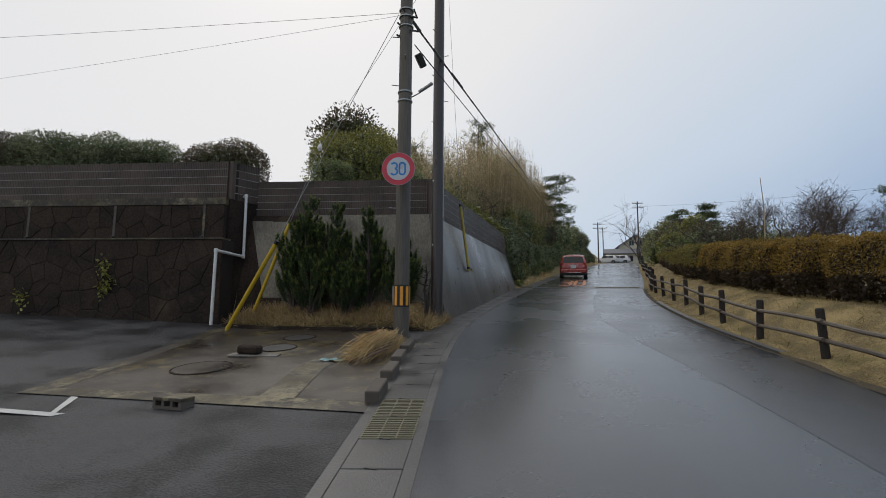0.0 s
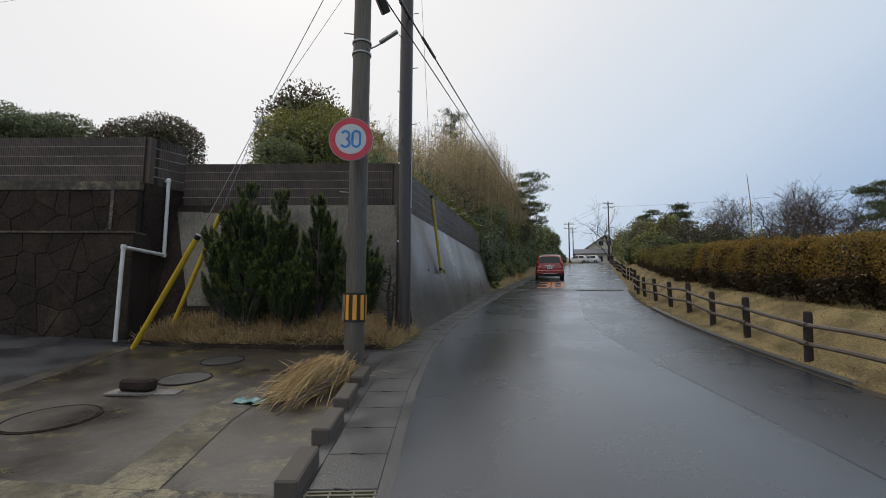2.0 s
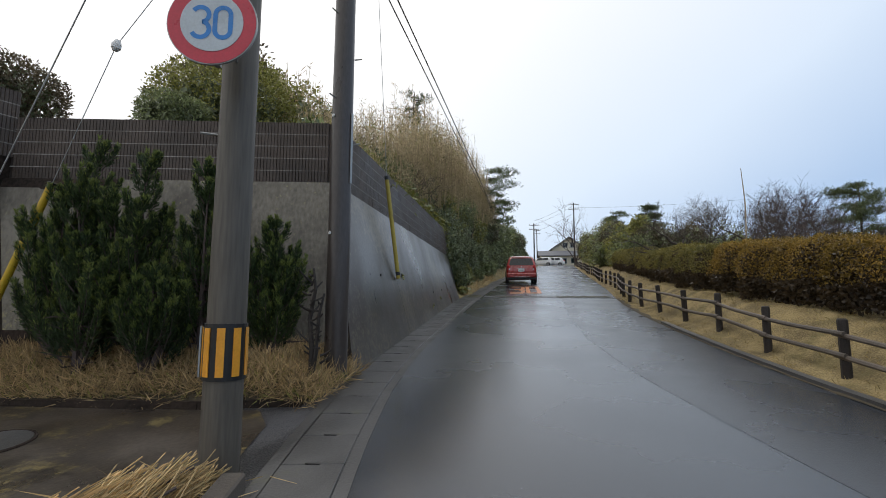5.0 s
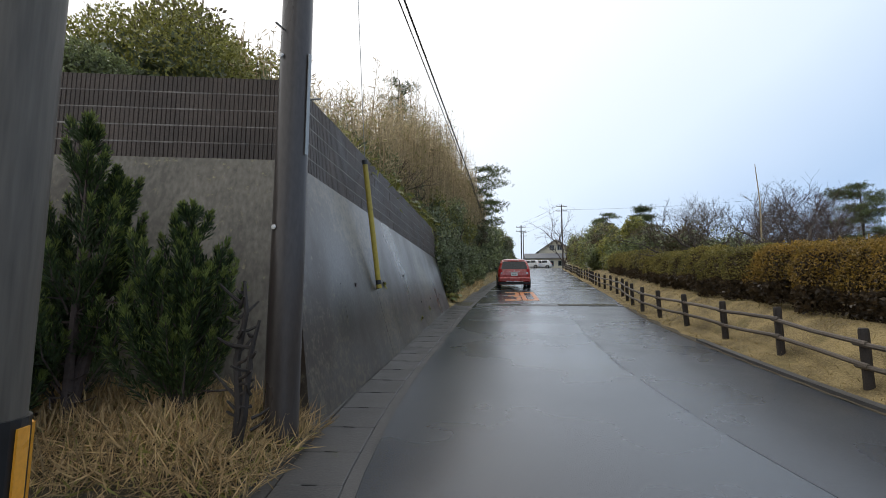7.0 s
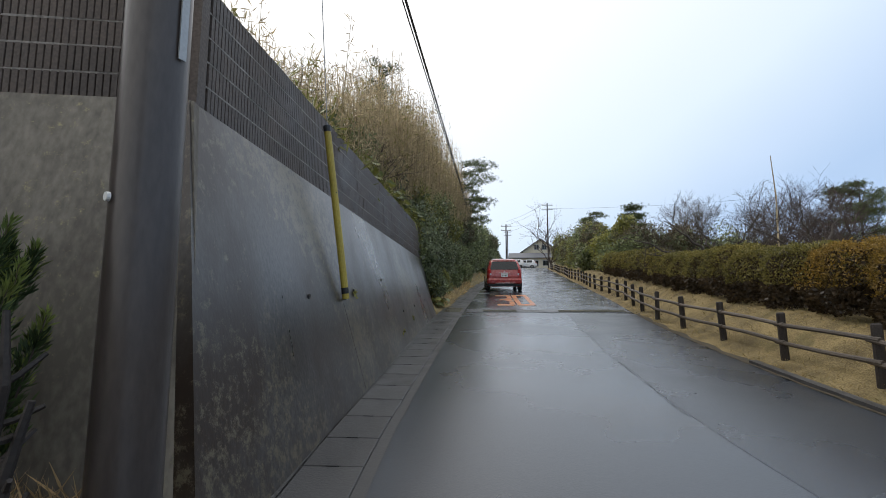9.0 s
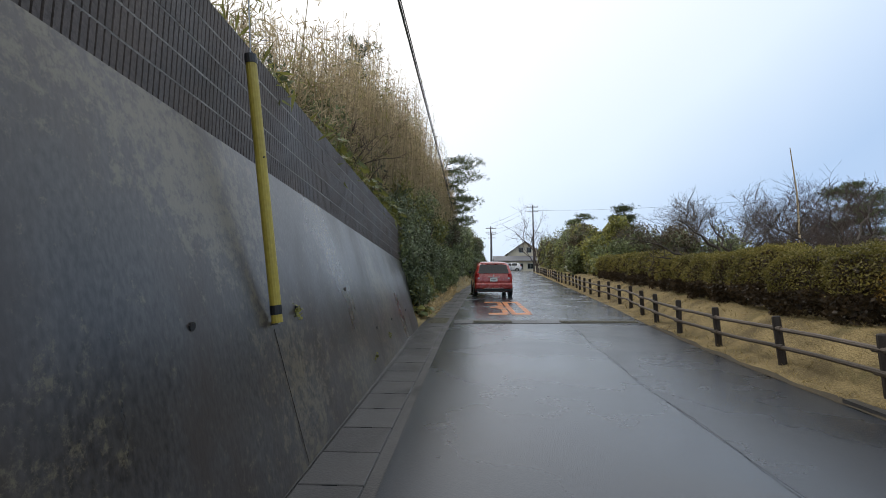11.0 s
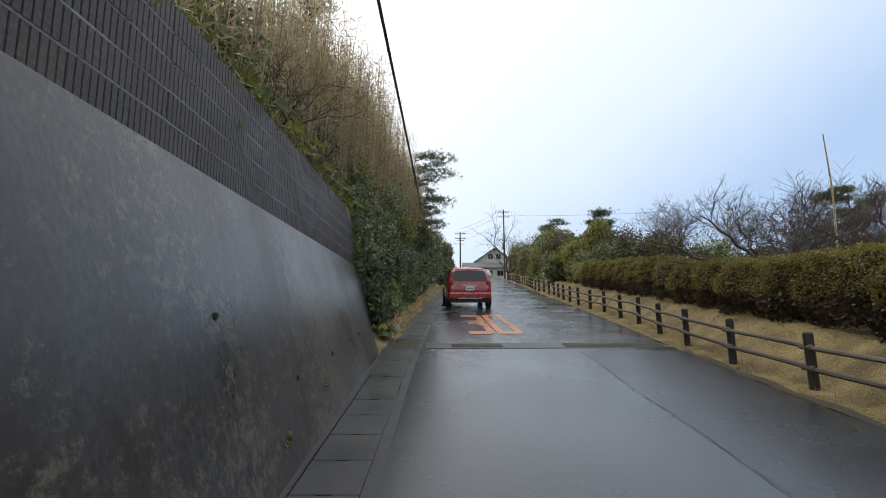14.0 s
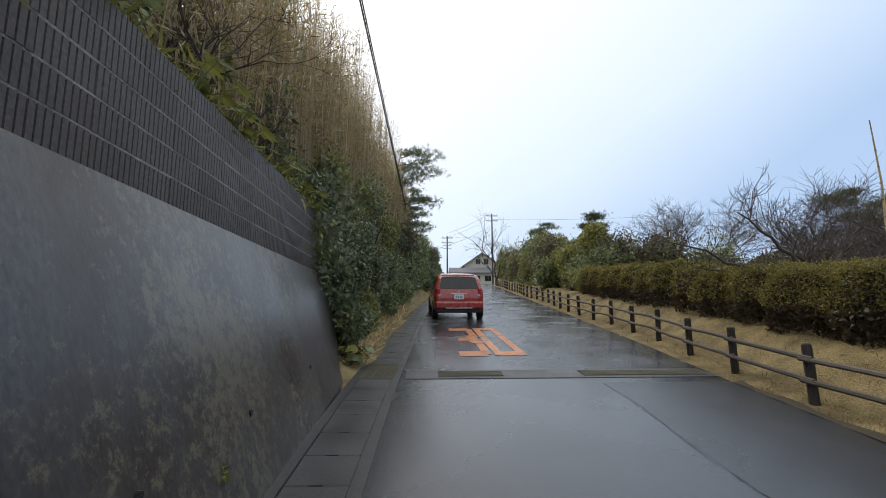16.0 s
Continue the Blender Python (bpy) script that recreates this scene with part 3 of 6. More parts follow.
g = Geo()
g = lane(-6, 75, lambda y: road_left(y) - 0.74, lambda y: road_left(y) - 0.008, -0.012, 2)
gutter = setting("gutter", g, M_GUTTER, "grey concrete roadside gutter with lids and moss", "gutter")
for lo, hi, n in ((-0.115, -0.01, "kerb_edge"), (-0.73, -0.62, "channel_edge")):
    part(n, lane(-6, 75, lambda y: road_left(y) + lo, lambda y: road_left(y) + hi, 0.004, 1), M_GUTTER, gutter)
g = Geo()
g.box((-0.2425, -0.289, -0.05), (0.2425, 0.289, 0.004), bevel=0.006)
LID = g.mesh("lid", M_GUTTER)
g = Geo()
for i in range(12):
    g.box((-0.245, -0.285 + i * 0.0495, -0.05), (0.245, -0.263 + i * 0.0495, 0.006))
for x in (-0.24, -0.08, 0.08, 0.225):
    g.box((x, -0.285, -0.05), (x + 0.015, 0.285, 0.004))
GRATE = g.mesh("grating", M_GRATE)
y, seats = -2.6, []
while y < 60:
    here = ground_frame(y)
    grate = abs(y - 4.55) < 0.3 or abs(y - 23.45) < 0.3 or abs(y - 24.05) < 0.3
    ob = part("grating" if grate else "lid", GRATE if grate else LID, None, gutter)
    m = Matrix.Translation((road_left(y) - 0.367, y, base(y) + random.uniform(0.0, 0.003))) @ here
    ob.matrix_basis = m
    y += 0.588 * here[1][1]
    seats.append(y - 0.294 * here[1][1])
g = Geo()
for y in seats:
    p = Vector((road_left(y) - 0.37, y, base(y) + 0.006))
    g.box((p.x - 0.055, p.y - 0.009, p.z - 0.01), (p.x + 0.055, p.y + 0.009, p.z + 0.004))
part("lid_slots", g, M_BLACK, gutter, "black lifting slots between lids")

# cross drain with steel gratings
drain = thing("cross_drain", (0, 23.45, base(23.45)), "steel grated drain across the wet road", "drain", kind="structure")
g = Geo()
g.box((-2.6, -0.3, -0.1), (2.2, 0.3, 0.009), pose(0, 0, 0, math.degrees(math.atan(SLOPE))))
part("drain_frame", g, M_GUTTER, drain)
for x0, x1 in ((-2.1, -1.1), (0.15, 1.1), (1.12, 2.08)):
    g = Geo()
    tilt = pose(0, 0, 0, math.degrees(math.atan(SLOPE)))
    for i in range(9):
        g.box((x0, -0.17 + i * 0.04, 0.0), (x1, -0.155 + i * 0.04, 0.022), tilt)
    k = int((x1 - x0) / 0.05)
    for i in range(k + 1):
        xx = x0 + (x1 - x0 - 0.012) * i / k
        g.box((xx, -0.175, 0.0), (xx + 0.012, 0.18, 0.018), tilt)
    part("grating", g, M_GRATE, drain)
    g = Geo()
    g.box((x0, -0.18, 0.0), (x1, 0.185, 0.011), tilt)
    part("drain_pit", g, M_BLACK, drain)


def draped(poly, dz, step=0.5):
    """A thin sheet over the lot, cut to a polygon of (x, y)."""
    q = Geo()
    c = np.mean(np.array(poly), 0)
    k, rings = len(poly), 6
    v = [(c[0] + (p[0] - c[0]) * r / rings, c[1] + (p[1] - c[1]) * r / rings) for r in range(1, rings + 1) for p in poly]
    f = [((r - 1) * k + i, r * k + i, r * k + (i + 1) % k, (r - 1) * k + (i + 1) % k) for r in range(1, rings) for i in range(k)]
    q.add([(x, y, lot(x, y) + dz) for x, y in v], f)
    q.add([(x, y, lot(x, y) + dz) for x, y in v[:k]] + [(c[0], c[1], lot(c[0], c[1]) + dz)], [(i, (i + 1) % k, k) for i in range(k)])
    return q


def lot(x, y):
    return base(y) + 0.055 * max(0, -x - 8) - 0.012


g = Geo()
yy = along(-12, 12, 0.5)
w = 9
v = [(road_left(y) - 0.73 + (-24 - road_left(y)) * (i / (w - 1)) ** 1.5, y) for y in yy for i in range(w)]
g.add([(x, y, lot(x, y)) for x, y in v], [(j * w + i + 1, j * w + i, (j + 1) * w + i, (j + 1) * w + i + 1) for j in range(len(yy) - 1) for i in range(w - 1)])
setting("parking_lot", g, M_LOT, "rough dark asphalt of a small parking lot", "parking lot", True)
PAD = [(-2.2, 4.75), (-2.7, 6.1), (-3.2, 7.6), (-3.6, 9.3), (-3.9, 9.7), (-5.5, 9.55), (-7.4, 9.45), (-8.2, 9.25), (-7.7, 7.9), (-7.2, 6.2), (-6.75, 4.55), (-4.5, 4.7)]
setting("concrete_pad", draped(PAD, 0.008), M_PAD, "damp stained concrete pad with manholes", "pavement")
edge = Geo()
edge.add([(x, y, lot(x, y) + 0.014) for x, y in ((-2.15, 4.62), (-6.95, 4.25), (-6.6, 4.55), (-2.3, 4.98))], [(0, 3, 2, 1)])
edge.add([(x, y, lot(x, y) + 0.012) for x, y in ((-6.95, 4.25), (-7.5, 6.2), (-8.0, 7.9), (-8.5, 9.2), (-8.2, 9.2), (-7.7, 7.9), (-7.15, 6.2), (-6.6, 4.55))], [(0, 7, 6, 1), (1, 6, 5, 2), (2, 5, 4, 3)])
setting("pad_edging", edge, M_MOSS, "pale mossy concrete edging round the pad", "pavement")
strip = Geo()
strip.add([(x, y, lot(x, y) + 0.016) for x, y in ((-3.75, 4.8), (-3.3, 4.85), (-3.75, 6.2), (-3.95, 7.3), (-4.35, 7.3), (-4.2, 6.2))], [(0, 1, 2, 5), (5, 2, 3, 4)])
setting("pad_strip", strip, M_MOSS, "mossy yellowish repaired concrete strip", "pavement")
line = Geo()
line.add([(x, y, lot(x, y) + 0.006) for x, y in ((-5.50, 3.72), (-5.45, 3.83), (-10.5, 3.2), (-10.5, 3.08))], [(0, 1, 2, 3)])
line.add([(x, y, lot(x, y) + 0.007) for x, y in ((-5.50, 3.72), (-5.95, 4.32), (-6.07, 4.32), (-5.62, 3.78))], [(0, 1, 2, 3)])
setting("lot_line", line, M_LINE, "worn white painted bay line", "road marking")

# the number painted on the road


def flat_ribbon(q, pts, width, place, wide=None):
    pts = [np.array(p, float) for p in pts]
    for i in range(len(pts) - 1):
        a, b = pts[i], pts[i + 1]
        d = (b - a) / np.linalg.norm(b - a)
        n = np.array((-d[1], d[0]))
        wa = width if wide is None else (abs(n[0]) * width + abs(n[1]) * wide)
        a2, b2 = a - d * 0.0, b + d * 0.0
        q.add([place(*(a2 - n * wa / 2)), place(*(b2 - n * wa / 2)), place(*(b2 + n * wa / 2)), place(*(a2 + n * wa / 2))], [(0, 1, 2, 3)])


g = Geo()
spot = lambda x, y: (x, y, base(y) + 0.012)
flat_ribbon(g, [(-1.62, 29.2), (-1.08, 29.2)], 0.17, spot, 0.55)
flat_ribbon(g, [(-1.08, 29.3), (-1.08, 27.9), (-1.22, 27.3), (-1.08, 26.7), (-1.08, 25.2)], 0.18, spot, 0.5)
flat_ribbon(g, [(-1.5, 27.3), (-1.2, 27.3)], 0.17, spot, 0.5)
flat_ribbon(g, [(-1.62, 25.3), (-1.08, 25.3)], 0.17, spot, 0.55)
flat_ribbon(g, [(-0.86, 25.1), (-0.86, 29.5)], 0.17, lambda x, y: (x, y, base(y) + 0.014))
flat_ribbon(g, [(-0.40, 25.1), (-0.40, 29.5)], 0.17, lambda x, y: (x, y, base(y) + 0.014))
flat_ribbon(g, [(-0.86, 29.25), (-0.40, 29.25)], 0.17, spot, 0.5)
flat_ribbon(g, [(-0.86, 25.3), (-0.40, 25.3)], 0.17, spot, 0.5)
setting("speed_marking", g, M_MARK, "worn orange number 30 painted on the wet road", "road marking")

# dark tar seam of the road patch
g = Geo()
yy = along(14, 22.8, 0.12)
jit = [random.uniform(-0.012, 0.012) + 0.03 * math.sin(y * 2.1) * (0.3 if y < 12 else 1) for y in yy]
g.strip([(seam(y) + j - 0.002, y, base(y) + 0.0045) for y, j in zip(yy, jit)], [(seam(y) + j + 0.003 + 0.004 * abs(math.sin(3 * y)), y, base(y) + 0.0045) for y, j in zip(yy, jit)])
setting("road_seam", g, M_ROAD3, "dark cracked joint line along the road", "road joint")
g = Geo()
yy = along(5, 22.8, 0.25)
g.strip([(road_right(y) - 0.02, y, base(y) + 0.008 + 0.006 * math.sin(9 * y)) for y in yy], [(road_right(y) + 0.09 + 0.05 * math.sin(5 * y), y, base(y) + 0.028) for y in yy])
setting("road_edge", g, M_SOIL, "ragged dark earth edge between asphalt and grass", "road edge")

g = lane(8.5, 16.5, lambda y: road_right(y) + 0.02, lambda y: road_right(y) + 0.14, 0.055, 1)
for sx, lo, hi in ((0.02, -0.02, 0.055),):
    yy = along(8.5, 16.5)
    g.strip([(road_right(y) + sx, y, base(y) + hi) for y in yy], [(road_right(y) + sx, y, base(y) + lo) for y in yy])
setting("edge_kerb", g, M_GUTTER, "low weathered concrete kerb along the grass bank", "kerb")
# ---- poles, wires, sign ----


def pole(name, x, y, z0, z1, r0, r1, material, label):
    p = thing(name, (x, y, z0), label, "utility pole")
    q = Geo()
    q.tube([(0, 0, -0.1), (0, 0, (z1 - z0) / 2), (0, 0, z1 - z0)], [r0, (r0 + r1) / 2, r1], 24)
    part("shaft", q, material, p, smooth=True)
    return p


def ring(p, z, r, h, material, name="band", label=""):
    q = Geo()
    q.tube([(0, 0, z), (0, 0, z + h)], r, 24)
    return part(name, q, material, p, label)


P1, P2 = (-3.41, 8.31), (-3.55, 10.86)
pole_a = pole("utility_pole", *P1, base(8.3), 9.2, 0.144, 0.116, M_POLE, "grey concrete utility pole with amber reflective band")
zb = 0.68
wrap = ring(pole_a, zb, 0.152, 0.41, M_BLACK, "guard_band", "black guard band with amber stripes")
for i in range(8):
    a = radians(-147 + i * 42)
    q = Geo()
    q.box((-0.028, -0.004, zb + 0.03), (0.028, 0.004, zb + 0.38), pose(0.154 * math.sin(a), -0.154 * math.cos(a), 0, 0, 0, math.degrees(a)))
    part("stripe", q, M_ORANGE, wrap)
q = Geo()
q.box((-0.03, -0.006, zb + 0.02), (0.03, 0.006, zb + 0.39), pose(-0.155, -0.07, 0, 0, 0, -65))
part("edge_plate", q, M_STEEL, pole_a)
for z in (4.66, 4.84, 6.2, 6.4, 6.55):
    ring(pole_a, z, 0.146, 0.025, M_STEEL)
for i, z in enumerate((2.55, 3.1, 5.0, 5.5, 6.0)):
    q = Geo()
    a = radians(-70 if i % 2 else 200)
    q.tube([(0.13 * math.cos(a), 0.13 * math.sin(a), z), (0.27 * math.cos(a), 0.27 * math.sin(a), z + 0.01)], 0.009, 6)
    part("step_bolt", q, M_STEEL, pole_a)
q = Geo()
q.tube([(0.13, -0.05, 4.72), (0.22, -0.02, 4.77), (0.30, 0.0, 4.82)], 0.012, 6)
arm = part("lamp_arm", q, M_STEEL, pole_a)
q = Geo()
q.box((-0.16, -0.035, -0.025), (0.16, 0.035, 0.025), pose(0.42, 0.02, 4.92, 0, -30, 5), bevel=0.012)
part("lamp_head", q, M_STEEL, arm, "small grey lamp head on the pole")
q = Geo()
q.box((-0.07, -0.05, -0.14), (0.07, 0.05, 0.14), pose(0.22, 0.25, 5.62, 25, -35, 30), bevel=0.015)
part("splice_box", q, M_BLACK, pole_a, "black cable splice box")
q = Geo()
for dx, dz in ((-0.13, 6.0), (0.14, 6.05), (-0.12, 6.25), (0.12, 6.35), (0.0, 6.5)):
    q.tube([(dx, -0.15, dz), (dx * 1.5, 0.12, dz + 0.12), (dx, 0.1, dz + 0.3)], 0.02, 6)
part("cable_bundle", q, M_CABLE, pole_a)

pole_b = pole("utility_pole", *P2, base(10.95), 11.0, 0.150, 0.120, M_POLE2, "dark brown steel clad utility pole beside the wall")
for i, z in enumerate((3.1, 3.7, 4.3, 4.9, 5.5, 6.1, 6.7, 7.3)):
    q = Geo()
    a = radians(-115 if i % 2 else 20)
    q.tube([(0.14 * math.cos(a), 0.14 * math.sin(a), z), (0.24 * math.cos(a), 0.24 * math.sin(a), z + 0.02)], 0.009, 6)
    part("step_bolt", q, M_STEEL, pole_b)
for z in (1.88, 3.45):
    q = Geo()
    a = radians(-118)
    q.tube([(0.15 * math.cos(a), 0.15 * math.sin(a), z), (0.165 * math.cos(a), 0.165 * math.sin(a), z)], [0.022, 0.02], 12)
    part("stud", q, M_WHITE, pole_b, "white round stud")
q = Geo()
q.box((-0.02, -0.004, 2.55), (0.02, 0.004, 3.5), pose(0.15, -0.03, 0, 0, 0, 75))
part("tag_plate", q, M_STEEL, pole_b)

sign = thing("speed_sign", (-3.28, 7.8, 3.99), "round white speed limit sign with red rim and blue number", "road sign")
face_turn = pose(-0.03, 0.0, 0, 0, 0, 14)


def disc(r, y0, y1, material, name, label="", parent=None):
    q = Geo()
    q.tube([(0, y0, 0), (0, y1, 0)], r, 48)
    ob = part(name, q, material, parent, label)
    ob.matrix_basis = face_turn
    return ob


disc(0.305, 0.0, 0.02, M_STEEL, "plate", "grey metal plate", sign)
disc(0.298, -0.004, 0.001, M_RED, "rim", "red rim", sign)
disc(0.212, -0.008, -0.003, M_SIGNWHITE, "face", "pale face", sign)


def arc(cx, cz, rx, rz, a0, a1, n=14):
    return [(cx + rx * math.cos(radians(a0 + (a1 - a0) * i / n)), cz + rz * math.sin(radians(a0 + (a1 - a0) * i / n))) for i in range(n + 1)]


def stroke(pts, width, name):
    q = Geo()
    pts = [np.array(p, float) for p in pts]
    k = len(pts)
    L, R = [], []
    for i in range(k):
        d = pts[min(k - 1, i + 1)] - pts[max(0, i - 1)]
        d /= np.linalg.norm(d)
        n = np.array((-d[1], d[0])) * width / 2
        L.append((pts[i][0] + n[0], -0.0105, pts[i][1] + n[1]))
        R.append((pts[i][0] - n[0], -0.0105, pts[i][1] - n[1]))
    q.strip(L, R)
    ob = part(name, q, M_BLUE, sign, "blue digit")
    ob.matrix_basis = face_turn


stroke(arc(-0.075, 0.052, 0.055, 0.055, 150, -80) + arc(-0.075, -0.055, 0.06, 0.058, 80, -155), 0.032, "digit")
stroke(arc(0.075, 0.058, 0.052, 0.052, 0, 180) + arc(0.075, -0.058, 0.052, 0.052, 180, 360) + [(0.127, 0.058)], 0.032, "digit")
q = Geo()
q.box((-0.02, 0.02, -0.25), (0.02, 0.16, 0.25), face_turn)
for z in (-0.16, 0.16):
    q.box((-0.12, 0.03, z - 0.015), (0.12, 0.07, z + 0.015), face_turn)
part("bracket", q, M_STEEL, sign)


def wire(name, pts, r, label, sag=0.0, material=None, lumps=()):
    pts = [np.array(p, float) for p in pts]
    line, q = [], Geo()
    for a, b in zip(pts, pts[1:]):
        for i in range(25):
            s = i / 24
            p = a + (b - a) * s
            p[2] -= sag * 4 * s * (1 - s)
            line.append(p)
    q.tube(line, r, 5)
    ob = tagged(part(name, q, material or M_CABLE), label, "cable")
    for s0, s1, rr in lumps:
        q = Geo()
        a, b = (pts[0] + (pts[-1] - pts[0]) * q_ - np.array((0, 0, sag * 4 * q_ * (1 - q_))) for q_ in (s0, s1))
        q.tube([a, a + (b - a) * 0.05, a + (b - a) * 0.95, b], [rr * 0.5, rr, rr, rr * 0.5], 10)
        part("sleeve", q, M_BLACK, ob)
    return ob


A = (-3.45, 8.4, 7.4)
wire("overhead_cable", [A, (-3.4, 60, 10.5)], 0.014, "black overhead cable from pole to pole", -0.31, lumps=((0.004, 0.016, 0.035), (0.033, 0.049, 0.035), (0.062, 0.085, 0.035)))
wire("overhead_cable", [(-3.4, 8.4, 7.3), (-3.3, 60, 10.5)], 0.012, "black overhead cable from pole to pole", -0.24)
wire("overhead_cable", [(-3.3, 8.5, 6.75), (-3.25, 60, 10.2)], 0.012, "black overhead cable from pole to pole", -0.2)
wire("overhead_cable", [(-3.5, 8.3, 7.35), (-30, 8.1, 10.7)], 0.004, "thin grey overhead wire over the lot", 0.1)
wire("overhead_cable", [(-3.5, 8.3, 7.3), (-30, 8.1, 8.2)], 0.003, "thin grey overhead wire over the lot", 0.15)
G1, G1T = (-8.10, 9.14, 0.90), (-6.75, 9.0, 2.88)
guy = wire("guy_wire", [G1T, (-3.5, 8.12, 7.2)], 0.007, "grey steel guy wire anchoring the pole", material=M_STEEL)
guy2 = wire("guy_wire", [(-7.24, 10.16, 3.55), (-6.48, 10.2, 5.45), (-3.6, 10.9, 10.3)], 0.006, "grey steel guy wire with a round insulator", material=M_STEEL)
q = Geo()
q.tube([(-6.5, 10.2, 5.37), (-6.49, 10.2, 5.41), (-6.48, 10.2, 5.46), (-6.46, 10.2, 5.52)], [0.03, 0.06, 0.06, 0.03], 10)
part("insulator", q, M_WHITE, guy2, "white round insulator")


def guard(a, b, r, material, label):
    a, b = np.array(a), np.array(b)
    ob = thing("guy_guard", tuple(a), label, "cable guard")
    q = Geo()
    q.tube([(0, 0, 0), (b - a) * 0.5, b - a], r, 14)
    part("sleeve", q, material, ob, smooth=False)
    q = Geo()
    q.tube([(b - a) * 0.985, (b - a) * 1.02], r * 1.12, 14)
    part("cap", q, M_BLACK, ob)
    return ob, b - a


guard(G1, G1T, 0.048, M_YELLOW, "bright yellow plastic guard on a slanting guy wire")
guard((-8.12, 10.06, 1.30), (-7.24, 10.16, 3.55), 0.045, M_YELLOW, "bright yellow plastic guard behind the junipers")
ob, d = guard((-3.68, 14.48, 2.55), (-3.92, 14.32, 4.62), 0.043, M_OLDYELLOW, "faded yellow plastic guard on the retaining wall")
q = Geo()
q.tube([d * 0.03, d * 0.065], 0.046, 14)
part("lower_band", q, M_BLACK, ob)
q = Geo()
q.tube([d * 0.62 + np.array((0.03, -0.02, 0)), d * 0.62 + np.array((0.041, -0.03, 0))], 0.007, 8)
part("hole_plug", q, M_BLACK, ob)
q = Geo()
q.tube([(-0.25, 0.12, -0.02), (0.01, 0.01, 0.0)], 0.014, 8)
part("anchor_rod", q, M_STEEL, ob, "rusty anchor rod in the wall")
wire("guy_wire", [(-3.92, 14.32, 4.62), (-4.1, 13.4, 11.5), (-3.6, 11.0, 14.0)], 0.006, "grey steel guy wire above the wall", material=M_STEEL)

# white drain pipe
dp = thing("drain_pipe", (-8.85, 10.7, 1.0), "white plastic drain pipe bent along the wall", "drain pipe")
a, b, c, d = (np.array(p) for p in ((-8.93, 10.53, 4.40), (-8.92, 10.53, 2.75), (-8.82, 9.44, 2.80), (-8.84, 9.44, 0.98)))
o = np.array((-8.85, 10.7, 1.0))
for p0, p1 in ((a, b), (b, c), (c, d), (a, a + np.array((-0.2, 0.1, 0.0)))):
    q = Geo()
    q.tube([p0 - o, p1 - o], 0.038, 12)
    part("pipe", q, M_WHITE, dp)
for p in (a, b, c):
    q = Geo()
    q.tube([p - o + np.array((0, 0, -0.05)), p - o, p - o + np.array((0, 0, 0.05))], [0.044, 0.05, 0.044], 12)
    part("elbow", q, M_WHITE, dp)

# kerb blocks beside the gutter
g = Geo()
g.box((-0.08, -0.29, -0.03), (0.08, 0.29, 0.125), bevel=0.014)
KERB = g.mesh("kerb_block", M_BROWN)
for x, y, rz in ((-2.42, 5.19, 14), (-2.65, 6.10, 13), (-2.88, 6.95, 14), (-3.08, 7.80, 12)):
    ob = tagged(part("kerb_block", KERB), "worn brown concrete kerb block beside the gutter", "kerb block", "kerb blocks by the gutter")
    ob.matrix_basis = Matrix.Translation((x, y, lot(x, y) + 0.02)) @ pose(0, 0, 0, math.degrees(math.atan(SLOPE)), 0, rz)

# hollow block and brick lump on a plank
cb = thing("concrete_block", (-4.45, 4.28, lot(-4.45, 4.28)), "hollow concrete block lying on the lot", "concrete block")
q = Geo()
q.box((-0.2, -0.095, 0.085), (0.2, 0.095, 0.125), bevel=0.006)
part("top_face", q, M_MOSS, cb)
q = Geo()
q.box((-0.195, -0.095, 0.0), (0.195, 0.095, 0.03))
for x in (-0.195, -0.075, 0.045, 0.16):
    q.box((x, -0.093, 0.03), (x + 0.035, 0.093, 0.085))
part("web", q, M_BROWN, cb)
lump = tagged(new("plank"), "grey weathered board on the pad", "plank")
lump.location = (-5.45, 6.83, lot(-5.45, 6.83))
q = Geo()
q.box((-0.42, -0.11, 0.01), (0.42, 0.11, 0.035), pose(0, 0, 0, 5, 0, 14), bevel=0.005)
part("board", q, M_MORTAR, lump)
br = tagged(new("stone_lump"), "dark mossy stone block resting on a board", "stone")
br.location = (-5.55, 6.83, lot(-5.45, 6.83) + 0.04)
q = Geo()
q.box((-0.19, -0.10, 0.0), (0.19, 0.10, 0.14), pose(0, 0, 0, 0, 0, 10), bevel=0.03)
part("block_body", q, M_STONE, br)

# manhole covers
for x, y, r, m in ((-5.75, 8.56, 0.30, M_GUTTER), (-5.48, 7.50, 0.31, M_GUTTER), (-5.63, 5.89, 0.40, M_PAD)):
    mh = thing("manhole_cover", (x, y, lot(x, y) + 0.01), "round concrete manhole cover set in the pad", "manhole cover", "manholes in the pad")
    tl = pose(0, 0, 0, math.degrees(math.atan(SLOPE)))
    q = Geo()
    q.tube([tl @ Vector((0, 0, 0)), tl @ Vector((0, 0, 0.012))], r, 36)
    part("cover", q, m, mh).location.z = 0
    q = Geo()
    a = np.linspace(0, 2 * np.pi, 37)
    q.tube([tuple(tl @ Vector((1.06 * r * math.cos(t), 1.06 * r * math.sin(t), 0.004))) for t in a], 0.012, 5, False)
    part("rim", q, M_STONE, mh)

